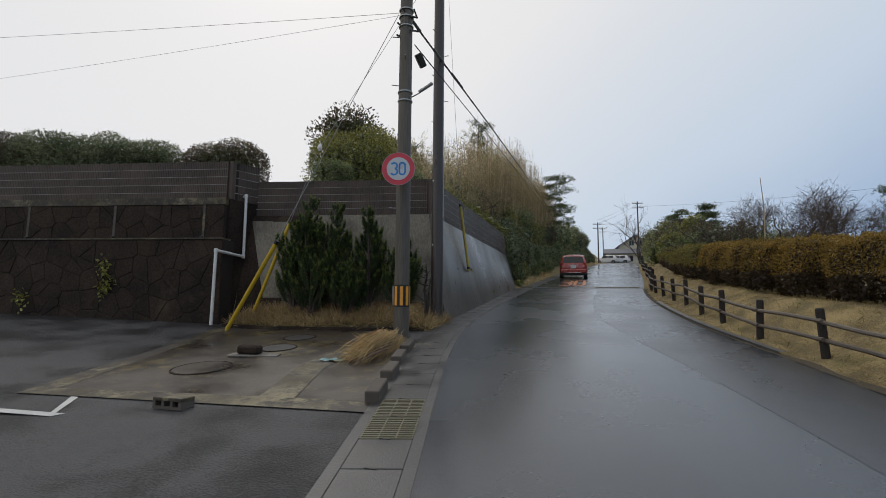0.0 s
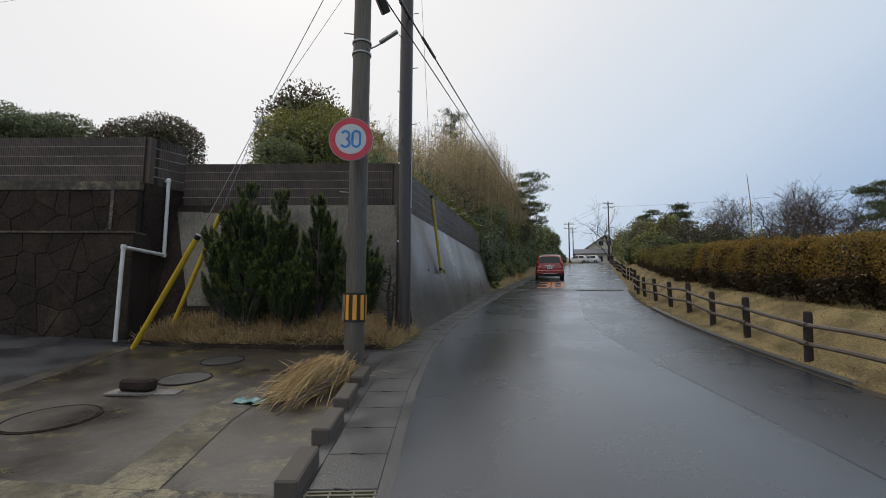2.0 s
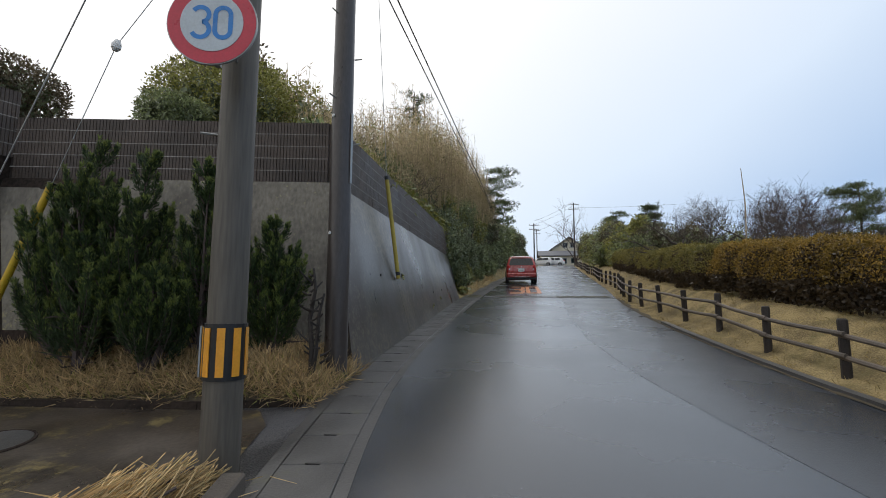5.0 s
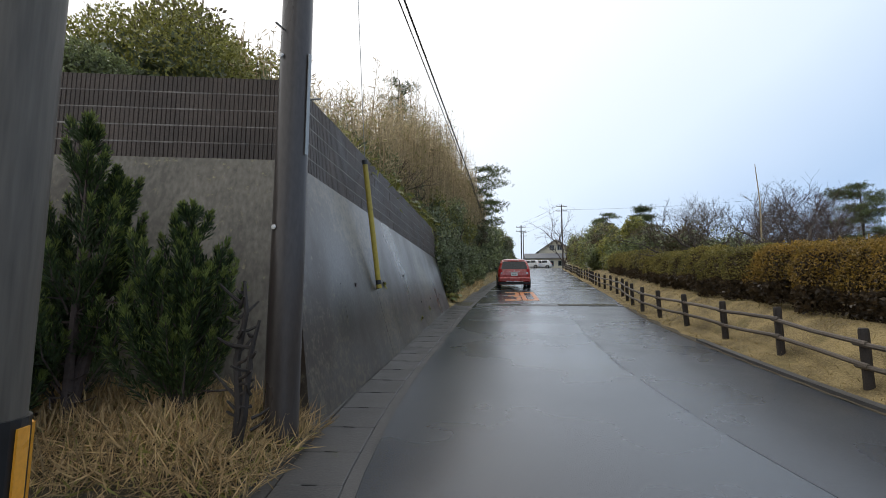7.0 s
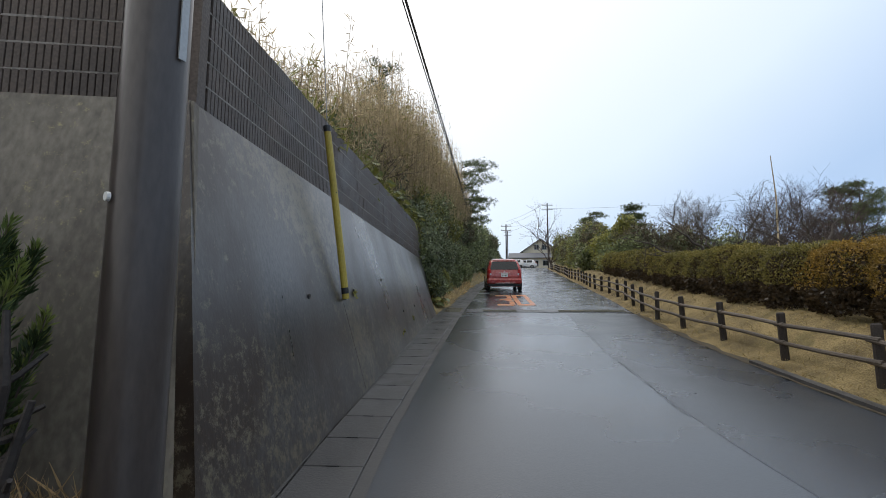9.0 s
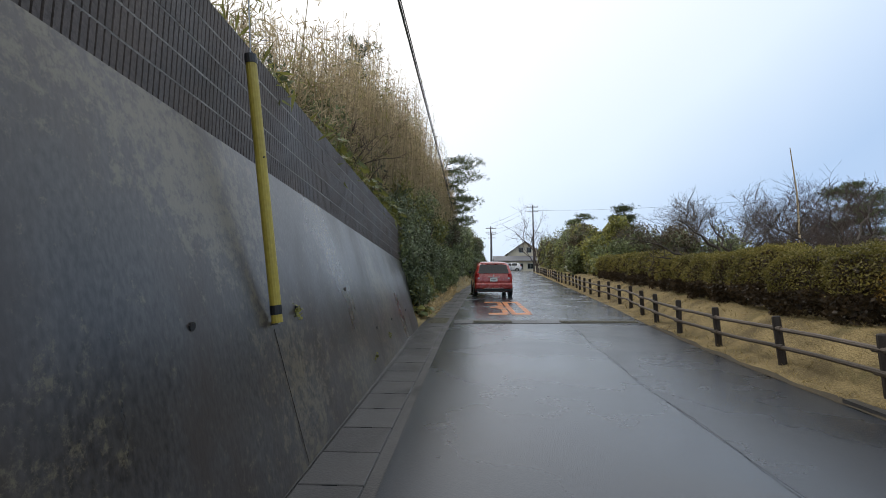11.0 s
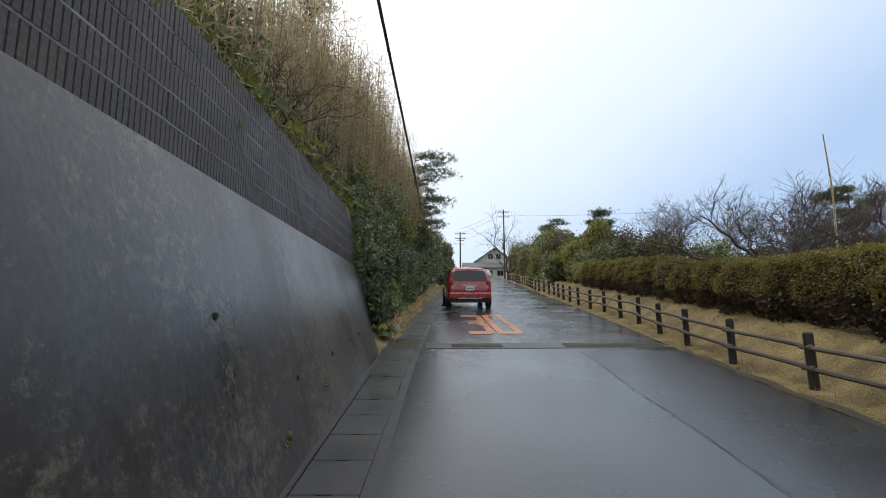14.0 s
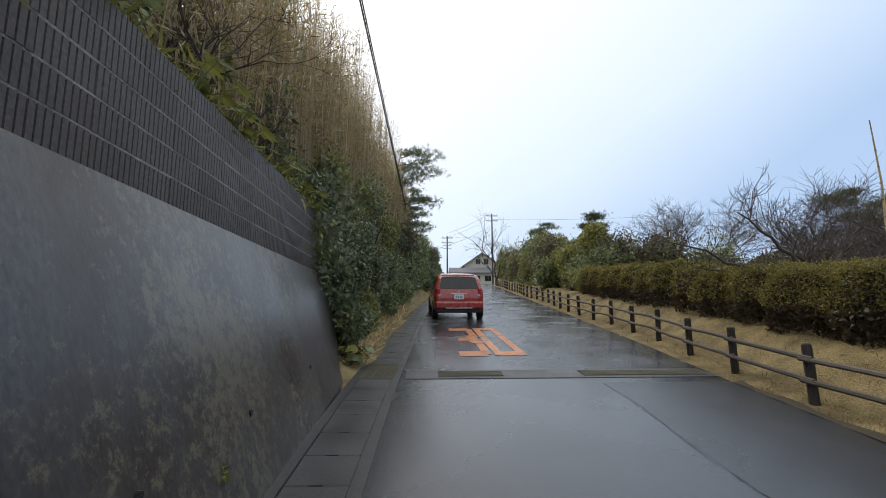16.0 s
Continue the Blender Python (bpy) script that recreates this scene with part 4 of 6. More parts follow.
# ---- timber post and rail fence ----
g = Geo()
g.tube([(0, 0, -0.15), (0, 0, 0.66), (0, 0, 0.70), (0, 0, 0.715)], [0.058, 0.058, 0.055, 0.04], 10)
POST = g.mesh("post", M_WOODPOST)
fence_x = lambda y: bank_line(y) + 0.36 + 0.08 * math.sin(0.5 * y)
fence = thing("rail_fence", (3, 8, base(8)), "low dark timber post and two-rail fence beside the road", "fence")
ys_f = list(np.arange(3.1, 78, 1.68))
for y in ys_f:
    ob = part("post", POST, None, fence)
    x = fence_x(y)
    ob.matrix_basis = Matrix.Translation(Vector((x, y, ground(x, y))) - fence.location) @ pose(0, 0, 0, random.uniform(-2, 2), random.uniform(-3, 3) + (7 if 20 < y < 23 else 0), random.uniform(0, 90))
for y0, y1 in zip(ys_f, ys_f[1:]):
    for h in (0.53, 0.27):
        q = Geo()
        a, b = Vector((fence_x(y0) - 0.05, y0 - 0.1, ground(fence_x(y0), y0) + h)), Vector((fence_x(y1) - 0.05, y1 + 0.1, ground(fence_x(y1), y1) + h))
        m = (a + b) / 2 + Vector((random.uniform(-0.01, 0.01), 0, random.uniform(-0.02, 0.015)))
        q.tube([tuple(p - fence.location) for p in (a, m, b)], [0.033, 0.031, 0.033], 7)
        part("rail", q, M_RAIL, fence)

scrap = thing("plastic_scrap", (-3.95, 6.75, lot(-3.95, 6.75) + 0.01), "crumpled teal plastic sheet on the wet pad", "plastic sheet")
g = Geo()
g.grid(np.linspace(-0.16, 0.16, 9), np.linspace(-0.1, 0.1, 6), lambda x, y: 0.02 + 0.012 * math.sin(31 * x + 9 * y) + 0.009 * math.sin(40 * y - 12 * x) + SLOPE * y)
part("sheet", g, plain("teal_plastic", (0.10, 0.24, 0.25), 0.4), scrap)
M_DEADGRASS = leafmat("dead_grass_blade", (0.29, 0.20, 0.10), (0.60, 0.45, 0.24), 0.8, 0.5)
M_LAWN = leafmat("lawn_blade", (0.20, 0.15, 0.055), (0.42, 0.33, 0.15), 0.8, 0.5)

# ---- planting by the poles ----
rng = np.random.default_rng(11)
PL = [(-8.55, 9.55), (-7.3, 9.5), (-6.2, 9.58), (-4.6, 9.72), (-3.55, 9.95), (-3.5, 11.6), (-6.0, 11.35), (-8.7, 10.8)]


def mound(x, y):
    return lot(x, y) + 0.30 * smoothstep(9.5, 10.3, y) * smoothstep(-9.0, -8.0, x) * smoothstep(-3.2, -4.2, x) + 0.02


g = Geo()
c = (-6.0, 10.4)
v = [(c[0] + (p[0] - c[0]) * r / 8, c[1] + (p[1] - c[1]) * r / 8) for r in range(1, 9) for p in PL]
k = len(PL)
g.add([(x, y, mound(x, y)) for x, y in v] + [(*c, mound(*c))], [((r - 1) * k + i, r * k + i, r * k + (i + 1) % k, (r - 1) * k + (i + 1) % k) for r in range(1, 8) for i in range(k)])
g.add([(x, y, mound(x, y)) for x, y in v[:k]] + [(*c, mound(*c))], [(i, (i + 1) % k, k) for i in range(k)])
setting("planting_bed", g, M_SOIL, "dark soil bed with dead grass below the wall", "planting bed")
g = Geo()
for a, b in zip(PL[:4], PL[1:5]):
    d = Vector((b[0] - a[0], b[1] - a[1], 0))
    g.box((0, -0.06, -0.05), (d.length, 0.06, 0.075), Matrix.Translation((a[0], a[1], lot(*a))) @ Vector((1, 0, 0)).rotation_difference(Vector((d.x, d.y, lot(*b) - lot(*a)))).to_matrix().to_4x4())
setting("bed_kerb", g, M_STONE, "low dark wet kerb round the planting bed", "kerb")


def blades(n, box, zf, length, width, material, name, label, category, up=0.6, inside=None):
    q = Geo()
    xy = rng.uniform((box[0], box[1]), (box[2], box[3]), (n, 2))
    if inside:
        xy = np.array([p for p in xy if inside(*p)])
    q.leaves([(x, y, zf(x, y) - 0.01) for x, y in xy], length, width, rng, up=up)
    return stuff(name, q, material, label, category)


in_bed = lambda x, y: y > 9.58 + 0.09 * max(0, x + 6.5) and y < 11.3 + 0.12 * (x + 4)
blades(20000, (-8.5, 9.5, -3.35, 11.5), mound, 0.24, 0.009, M_DEADGRASS, "dead_grass", "dry tan dead grass covering the planting bed", "dead grass", 0.5, in_bed)
blades(9000, (-8.6, 9.6, -3.5, 11.3), lambda x, y: mound(x, y) + 0.06, 0.22, 0.010, M_DEADGRASS, "dead_weeds", "brown withered weeds in the planting bed", "weeds", 0.6, in_bed)
blades(4200, (-8.6, 9.6, -3.4, 11.2), mound, 0.15, 0.014, M_OLIVE, "green_weeds", "small green weeds in the planting bed", "weeds", 0.6, in_bed)


def plume(wood, inner, outer, r, root, tip, fat, m):
    """A feathery spray: a bent axis with side sprigs that shorten towards a pointed tip."""
    d = tip - root
    length = np.linalg.norm(d)
    mid = (root + tip) / 2 + np.array((d[0], d[1], 0)) * 0.16 - np.array((0, 0, 0.10)) * length
    wood.tube([root, mid, tip], [0.009, 0.006, 0.002], 3, False)
    u = r.uniform(0.08, 1, m) ** 0.85
    w = u[:, None]
    axis = (1 - w) ** 2 * root + 2 * w * (1 - w) * mid + w ** 2 * tip
    way = 2 * (1 - w) * (mid - root) + 2 * w * (tip - mid)
    way /= np.maximum(np.linalg.norm(way, axis=1, keepdims=True), 1e-6)
    sprig = r.integers(0, 13, m)
    ang = sprig * 2.4 + r.normal(size=m) * 0.25
    e1 = np.cross(way, (0.2, 0.3, 0.9))
    e1 /= np.maximum(np.linalg.norm(e1, axis=1, keepdims=True), 1e-6)
    side = np.cos(ang)[:, None] * e1 + np.sin(ang)[:, None] * np.cross(way, e1)
    lobe = 0.65 + 0.35 * np.sin(u * 21 + sprig)
    reach = fat * np.minimum(1, u * 3.5) * (1.02 - u) ** 0.75 * lobe * r.uniform(0.05, 1, m)
    pos = axis + side * reach[:, None] + way * reach[:, None] * 0.9
    aim = way + side * 0.55
    far = (reach > 0.55 * fat * (1.02 - u) ** 0.75) & (u > 0.45) | (u > 0.88)
    inner.leaves(pos[~far], 0.058, 0.011, r, up=0.05, dirs=aim[~far])
    outer.leaves(pos[far], 0.050, 0.008, r, up=0.1, dirs=aim[far])


def juniper(x, y, top, wide, n, seed):
    r = np.random.default_rng(seed)
    z0 = mound(x, y)
    ob = thing("juniper", (x, y, z0), "dark green juniper shrub with feathery upright sprays", "shrub", "junipers below the wall")
    h = top - z0
    stems, twigs, inner, outer = Geo(), Geo(), Geo(), Geo()
    heads = [np.array((0, 0, h))] + [np.array((wide * 0.55 * math.cos(a), wide * 0.45 * math.sin(a), h * k)) for a, k in zip(r.uniform(0, 6.28, 3), r.uniform(0.62, 0.86, 3))]
    for head in heads:
        stems.tube([(0, 0, -0.1), head * (0.5, 0.5, 0.4), head * (1, 1, 0.92)], [0.045, 0.026, 0.006], 5, False)
        plume(twigs, inner, outer, r, head * (0.95, 0.95, 0.72), head, 0.11, 480)
    for i in range(n):
        head = heads[r.integers(0, len(heads))]
        u = r.uniform(0.06, 0.93)
        at = head * (u ** 0.8, u ** 0.8, u)
        a = r.uniform(0, 2 * np.pi)
        reach = wide * (1.06 - 0.86 * u) * r.uniform(0.5, 1.05)
        out = np.array((math.cos(a), 0.75 * math.sin(a), 0)) * reach
        tip = at + out + np.array((0, 0, reach * r.uniform(0.75, 1.45) + 0.14))
        tip[2] = min(tip[2], h * 0.98)
        plume(twigs, inner, outer, r, at + out * 0.22, tip, 0.075 + 0.12 * reach, int(260 + 380 * reach))
    for i in range(22):
        a, u = r.uniform(0, 6.28), r.uniform(0.05, 0.5)
        p = np.array((0, 0, h * u))
        q = p + np.array((math.cos(a), 0.8 * math.sin(a), r.uniform(-0.1, 0.3))) * wide * r.uniform(0.3, 0.8)
        twigs.tube([p, (p + q) / 2 + r.normal(size=3) * 0.04, q], [0.012, 0.008, 0.003], 3, False)
    part("stem", stems, M_TWIG, ob)
    tagged(part("twig", twigs, M_TWIG, ob), kind="stuff")
    part("foliage", inner, M_JUNIPER, ob)
    part("spray_tip", outer, M_JUNIPER_TIP, ob, "fresh yellow-green spray tips")


for i, (x, y, top, wide, n) in enumerate(((-7.10, 10.25, 3.6, 0.62, 95), (-6.82, 10.4, 4.27, 0.70, 120), (-5.98, 10.3, 4.02, 0.66, 115), (-5.15, 10.40, 3.9, 0.64, 115), (-4.30, 10.60, 3.15, 0.62, 100), (-5.5, 10.0, 2.5, 0.55, 66), (-6.45, 9.98, 2.9, 0.66, 80))):
    juniper(x, y, top, wide, n, 100 + i)


def bare(name, x, y, z, h, spread, depth, seed, material, label, category, lean=(0, 0), r0=0.05, levels=5, kids=3, group=""):
    """A leafless tree or shrub: trunk and twigs that fork again and again."""
    r = np.random.default_rng(seed)
    ob = thing(name, (x, y, z), label, category, group)
    trunk, twigs = Geo(), Geo()

    def grow(p, d, length, rad, level):
        pts, q = [p], p
        for s in range(3):
            d = d + r.normal(size=3) * 0.16 + np.array((0, 0, 0.05 * (level > 1)))
            d = d / np.linalg.norm(d)
            q = q + d * length / 3
            pts.append(q)
        (trunk if level >= levels - 1 else twigs).tube(pts, np.linspace(rad, rad * 0.6, 4), 6 if level >= levels - 1 else (4 if level > 1 else 3), False)
        if level > 0:
            for i in range(kids if level < levels else kids + 2):
                at = pts[-1] if i == 0 else pts[r.integers(1, 4)]
                a = r.normal(size=3)
                a[2] *= 0.5
                nd = d * 0.75 + a / np.linalg.norm(a) * spread
                nd[2] += 0.12
                grow(at, nd / np.linalg.norm(nd), length * r.uniform(0.62, 0.85), rad * 0.58, level - 1)
    grow(np.zeros(3) + (0, 0, -0.1), np.array((lean[0], lean[1], 1.0)), h * 0.36, r0, levels)
    part("trunk", trunk, material, ob)
    part("crown", twigs, material, ob)
    return ob


dead = thing("dead_shrub", (-3.66, 10.35, mound(-3.7, 10.3)), "leafless dark dead shrub with stubby sawn branches beside the pole", "shrub")
r = np.random.default_rng(3)
g = Geo()
line = np.array([(0, 0, -0.1), (0.02, 0, 0.35), (-0.03, 0.02, 0.7), (0.04, 0, 1.05), (0.0, 0.02, 1.3)])
g.tube(line, [0.036, 0.032, 0.027, 0.02, 0.011], 7)
g.tube([(0, 0, -0.1), (0.08, -0.03, 0.3), (0.10, -0.02, 0.75), (0.15, 0, 1.0)], [0.03, 0.026, 0.02, 0.012], 6)
part("trunk", g, M_WOODPOST, dead)
for i in range(26):
    g = Geo()
    z = 0.25 + 1.0 * i / 26
    p = np.array((0.02 * math.sin(5 * z) + (0.1 if i % 3 == 0 else 0), 0, z if i % 3 else z * 0.75))
    a, k = r.uniform(0, 6.28), r.uniform(0.08, 0.24) * (1.8 if i in (4, 9, 15) else 1)
    q = p + np.array((math.cos(a) * k, math.sin(a) * k * 0.7, k * r.uniform(0.1, 0.8)))
    g.tube([p, (p + q) / 2 + (0, 0, -0.01), q], [0.015, 0.012, 0.009], 5)
    part("branch_stub", g, M_WOODPOST, dead)

# straw heap by the pole
straw = thing("straw_heap", (-3.3, 7.5, lot(-3.3, 7.5)), "heap of dry tan straw leaning on the kerb blocks", "straw heap")
g = Geo()
rs = np.random.default_rng(19)
floor_z = lambda x, y: lot(x - 3.3, y + 7.5) - lot(-3.3, 7.5)
for i in range(620):
    q = rs.uniform(0, 1)
    top_p = np.array((-0.02 - 0.10 * q + rs.normal() * 0.085, 0.60 - 1.00 * q + rs.normal() * 0.10, 0))
    k = rs.uniform(0.22, 0.70)
    a = math.radians(-109 + rs.normal() * 15)
    end_p = top_p + np.array((math.cos(a), math.sin(a), 0)) * k
    hill = 0.40 * math.sin(math.pi * min(1, 0.30 + 0.62 * (1 - q))) * rs.uniform(0.35, 1.0)
    top_p[2] = floor_z(top_p[0], top_p[1]) + 0.03 + hill
    end_p[2] = floor_z(end_p[0], end_p[1]) + 0.015 + max(0.0, hill - 0.33 * k) * rs.uniform(0.3, 1.0)
    mid_p = (top_p + end_p) / 2 + np.array((rs.normal() * 0.03, rs.normal() * 0.03, 0.05 * rs.uniform(0, 1)))
    g.tube([top_p, mid_p, end_p], [0.0045, 0.004, 0.0025], 3, False)
n = 900
t = rs.uniform(0, 1, n)
xy = np.stack([-0.04 - 0.16 * t + rs.normal(size=n) * 0.11, 0.50 - 1.15 * t + rs.normal(size=n) * 0.1], 1)
g.leaves([(p[0], p[1], floor_z(*p) + 0.02 + rs.uniform(0, 1) * 0.24 * math.sin(math.pi * min(1, 0.25 + 0.7 * (1 - q)))) for p, q in zip(xy, t)], 0.26, 0.008, rs, up=0, dirs=np.stack([np.full(n, -0.35), np.full(n, -0.9), np.full(n, -0.2)], 1) + rs.normal(size=(n, 3)) * 0.25, jitter=0.6)
for i in range(16):
    a, p = rs.uniform(0, 6.28), np.array((rs.uniform(0.15, 0.35), rs.uniform(0.1, 0.75)))
    e2 = p + np.array((math.cos(a), math.sin(a))) * rs.uniform(0.12, 0.3)
    g.tube([(p[0], p[1], floor_z(*p) + 0.05), (e2[0], e2[1], floor_z(*e2) + 0.02)], [0.004, 0.002], 3, False)
part("straw", g, M_STRAW, straw)
for i in range(5):
    g = Geo()
    a = (0.02 + 0.05 * i, 0.35 - 0.22 * i)
    b = (-0.45 + 0.10 * i, -0.75 - 0.10 * i)
    za, zb2 = floor_z(*a) + 0.26 - 0.02 * i, floor_z(*b) + 0.03
    g.tube([(*a, za), ((a[0] + b[0]) / 2, (a[1] + b[1]) / 2, (za + zb2) / 2 + 0.03), (*b, zb2)], [0.010, 0.009, 0.006], 5)
    part("stick", g, M_TWIG, straw)

# ---- leafy masses ----


def clipped_points(r, n, radius):
    """Points close to the skin of a clipped, slightly uneven round form."""
    d = r.normal(size=(n, 3))
    d /= np.linalg.norm(d, axis=1, keepdims=True)
    ph = r.uniform(0, 6, 6)
    bump = 0.05 * np.sin(5 * d[:, 0] + ph[0]) + 0.05 * np.sin(6 * d[:, 1] + 4 * d[:, 2] + ph[1]) + 0.04 * np.sin(11 * d[:, 0] - 8 * d[:, 2] + ph[2]) + r.normal(size=n) * 0.035
    q = np.sign(d) * np.abs(d) ** 0.75
    return q * (1 + bump - 0.25 * r.uniform(0, 1, n) ** 3)[:, None] * np.array(radius) * 0.92, d


def blob_points(r, n, radius, lumps=9, flat=0.0):
    """Points near the surfaces of a lumpy mass about the origin."""
    R = np.array(radius, float)
    cs = r.normal(size=(lumps, 3))
    cs /= np.linalg.norm(cs, axis=1, keepdims=True)
    cs *= r.uniform(0.25, 0.68, (lumps, 1))
    cs[:, 2] = np.maximum(cs[:, 2], -0.35)
    rs = r.uniform(0.34, 0.55, lumps)
    pick = r.integers(0, lumps, n)
    d = r.normal(size=(n, 3))
    d /= np.linalg.norm(d, axis=1, keepdims=True)
    p = cs[pick] + d * (rs[pick] * (r.uniform(0.6, 1.06, n)))[:, None]
    return p * R, d


def shrub(name, x, y, z, radius, n, leaf, material, label, category="shrub", group="", seed=0, lumps=9, wide=0.5):
    r = np.random.default_rng(seed)
    ob = thing(name, (x, y, z), label, category, group)
    p, d = blob_points(r, n, radius, lumps) if lumps else clipped_points(r, n, radius)
    p[:, 2] += radius[2] * 0.85
    p[:, 2] = np.maximum(p[:, 2], -0.2)
    g = Geo()
    g.leaves(p, leaf, leaf * wide, r, up=0.25, dirs=d * 0.5 + r.normal(size=d.shape) * 0.7)
    part("foliage", g, material, ob)
    # larger inner leaves close the gaps; M_DARK paints the crown's inner shade
    g = Geo()
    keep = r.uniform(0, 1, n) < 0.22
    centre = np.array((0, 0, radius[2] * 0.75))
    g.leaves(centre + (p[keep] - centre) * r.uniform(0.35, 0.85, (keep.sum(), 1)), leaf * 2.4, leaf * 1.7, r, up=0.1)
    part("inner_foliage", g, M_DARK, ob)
    g = Geo()
    for i in range(6):
        a = r.uniform(0, 2 * np.pi)
        q = np.array((math.cos(a) * radius[0] * 0.5, math.sin(a) * radius[1] * 0.5, radius[2] * r.uniform(0.8, 1.4)))
        g.tube([(0, 0, -0.25), q * 0.5 + (0, 0, 0.1), q], [0.04, 0.03, 0.01], 5, False)
    part("stems", g, M_BARK, ob)
    return ob


# clipped hedge beside the road
hedge_x = lambda y: bank_line(y) + 1.35 + 0.65 * smoothstep(14, 8, y)
y, i = 5.2, 0
while y < 37:
    r = np.random.default_rng(300 + i)
    x = hedge_x(y) + 0.55
    z = ground(x, y)
    top = 1.04 + r.uniform(-0.05, 0.06) - 0.15 * smoothstep(21, 24, y) * smoothstep(29, 26, y)
    ob = thing("hedge_shrub", (x, y, z), "clipped hedge shrub with bronze leaves" if y < 18.5 else "clipped hedge shrub with olive and bronze leaves", "hedge", "roadside hedge")
    near = y < 26
    n = 8400 if near else 3400
    u, a = r.uniform(0, 1, n), r.uniform(0, 2 * np.pi, n)
    ph = r.uniform(0, 6, 4)
    prof = 0.72 + 0.28 * np.sin(np.clip(u, 0, 1) * 2.4 + 0.3) - 0.28 * np.maximum(0, u - 0.72) ** 1.0 * 3 * 0.6
    lump = 1 + 0.08 * np.sin(5 * a + ph[0]) + 0.07 * np.sin(9 * u + 3 * a + ph[1]) + r.normal(size=n) * 0.05
    q = np.stack([0.62 * prof * lump * np.cos(a), 0.98 * prof * lump * np.sin(a), 0.02 + top * u * (1.05 + 0.05 * np.sin(4 * a + ph[2]))], 1)
    m = n // 3
    rr = np.sqrt(r.uniform(0, 1, m))
    a2 = r.uniform(0, 2 * np.pi, m)
    cap = np.stack([0.55 * rr * np.cos(a2), 0.92 * rr * np.sin(a2), 0.1 + top * (1.0 + 0.05 * np.sin(6 * a2 + ph[3]) - 0.10 * rr ** 3) + r.normal(size=m) * 0.025], 1)
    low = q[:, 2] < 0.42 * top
    g = Geo()
    g.leaves(np.vstack([q[~low], cap]), 0.042 if near else 0.065, 0.023 if near else 0.04, r, up=0.5)
    part("leaves", g, M_HEDGE if y < 18.5 + r.uniform(-2.5, 2.5) else M_HEDGE_GREEN, ob)
    # lower skin and inner leaves take the darker colour that paints their shade
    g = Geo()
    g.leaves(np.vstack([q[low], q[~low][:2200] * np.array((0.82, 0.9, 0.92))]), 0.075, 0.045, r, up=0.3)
    part("inner_leaves", g, M_HEDGE_SHADED, ob, "lower and inner leaves, coloured dark for shade")
    g = Geo()
    for j in range(9):
        b = np.array((r.uniform(-0.5, 0.5), r.uniform(-0.9, 0.9), top * 0.8))
        g.tube([(b[0] * 0.4, b[1] * 0.7, -0.1), b * (0.7, 0.85, 0.5), b], [0.018, 0.012, 0.005], 4, False)
    part("stem_cluster", g, M_TWIG, ob)
    y += 1.3
    i += 1
for y in (38.2, 40.5):
    shrub("rounded_shrub", hedge_x(y) + 0.5, y, ground(hedge_x(y), y), (1.0, 1.0, 0.75), 2500, 0.09, M_OLIVE, "rounded yellow-green clipped shrub beside the fence", seed=int(y * 10))

# bushes on the terrace
LB = "dense clipped evergreen bush above the wall"
for i, (x, y, R, m) in enumerate(((-11.1, 12.1, (1.50, 0.9, 0.90), M_BROWNLEAF), (-13.6, 11.4, (1.3, 0.9, 0.92), M_DARK), (-15.2, 11.1, (1.5, 0.9, 1.06), M_DARK), (-17.0, 10.7, (1.5, 0.9, 1.15), M_DARK), (-19.0, 10.4, (1.6, 0.9, 1.2), M_BROWNLEAF))):
    shrub("clipped_bush", x, y, 4.95, R, 16000, 0.062, m, "dense bronze-green clipped bush above the stone wall" if m is M_BROWNLEAF else LB, "bush", "bushes above the stone wall", 40 + i, 0)
shrub("round_bush", -7.55, 14.1, 4.35, (1.62, 1.35, 1.62), 24000, 0.068, M_OLIVE, "large round olive-green bush behind the block wall", "bush", seed=51, lumps=0)
shrub("round_bush", -7.45, 12.5, 4.85, (0.66, 0.6, 0.55), 7000, 0.05, M_GREEN, "small round dark green bush behind the block wall", "bush", seed=52, lumps=0)
shrub("broadleaf_tree", -9.6, 17.3, 6.4, (2.0, 1.6, 1.8), 8000, 0.12, M_BROWNLEAF, "bronze-green broadleaf tree crown behind the bushes", "tree", seed=53, lumps=12)
shrub("broadleaf_tree", -7.6, 16.8, 5.2, (1.5, 1.4, 1.8), 8000, 0.11, M_OLIVE, "yellow-green leafy shrub behind the block wall", "shrub", seed=54, lumps=12)


def crest(y):
    return float(np.interp(y, [12, 15, 17, 18.8, 20.8, 22.9, 26.7, 30, 36, 45, 60, 80], [6.0, 6.4, 6.9, 7.6, 8.4, 9.5, 10.8, 11.6, 12.2, 11.5, 11.5, 12.5]))


LG = "dark evergreen shrub overhanging the retaining wall"
spots = [(-5.3, 13.6, 4.0, 0.8, 1.0), (-5.6, 15.5, 4.2, 0.9, 1.1), (-5.3, 17.3, 4.2, 0.9, 1.05), (-5.4, 19.2, 4.4, 1.0, 1.3), (-5.4, 21.2, 4.6, 1.1, 1.5), (-5.1, 23.0, 4.5, 1.1, 1.4)]
for i, (x, y, z, a, b) in enumerate(spots):
    shrub("terrace_shrub", x, y, z, (a, a * 1.2, b), 5200, 0.085, (M_GREEN, M_OLIVE, M_DARK)[i % 3], ("dark evergreen shrub above the block wall", "yellow-green shrub above the block wall", "deep green glossy shrub above the block wall")[i % 3], group="shrubs above the block wall", seed=60 + i)
y, i = 24.6, 0
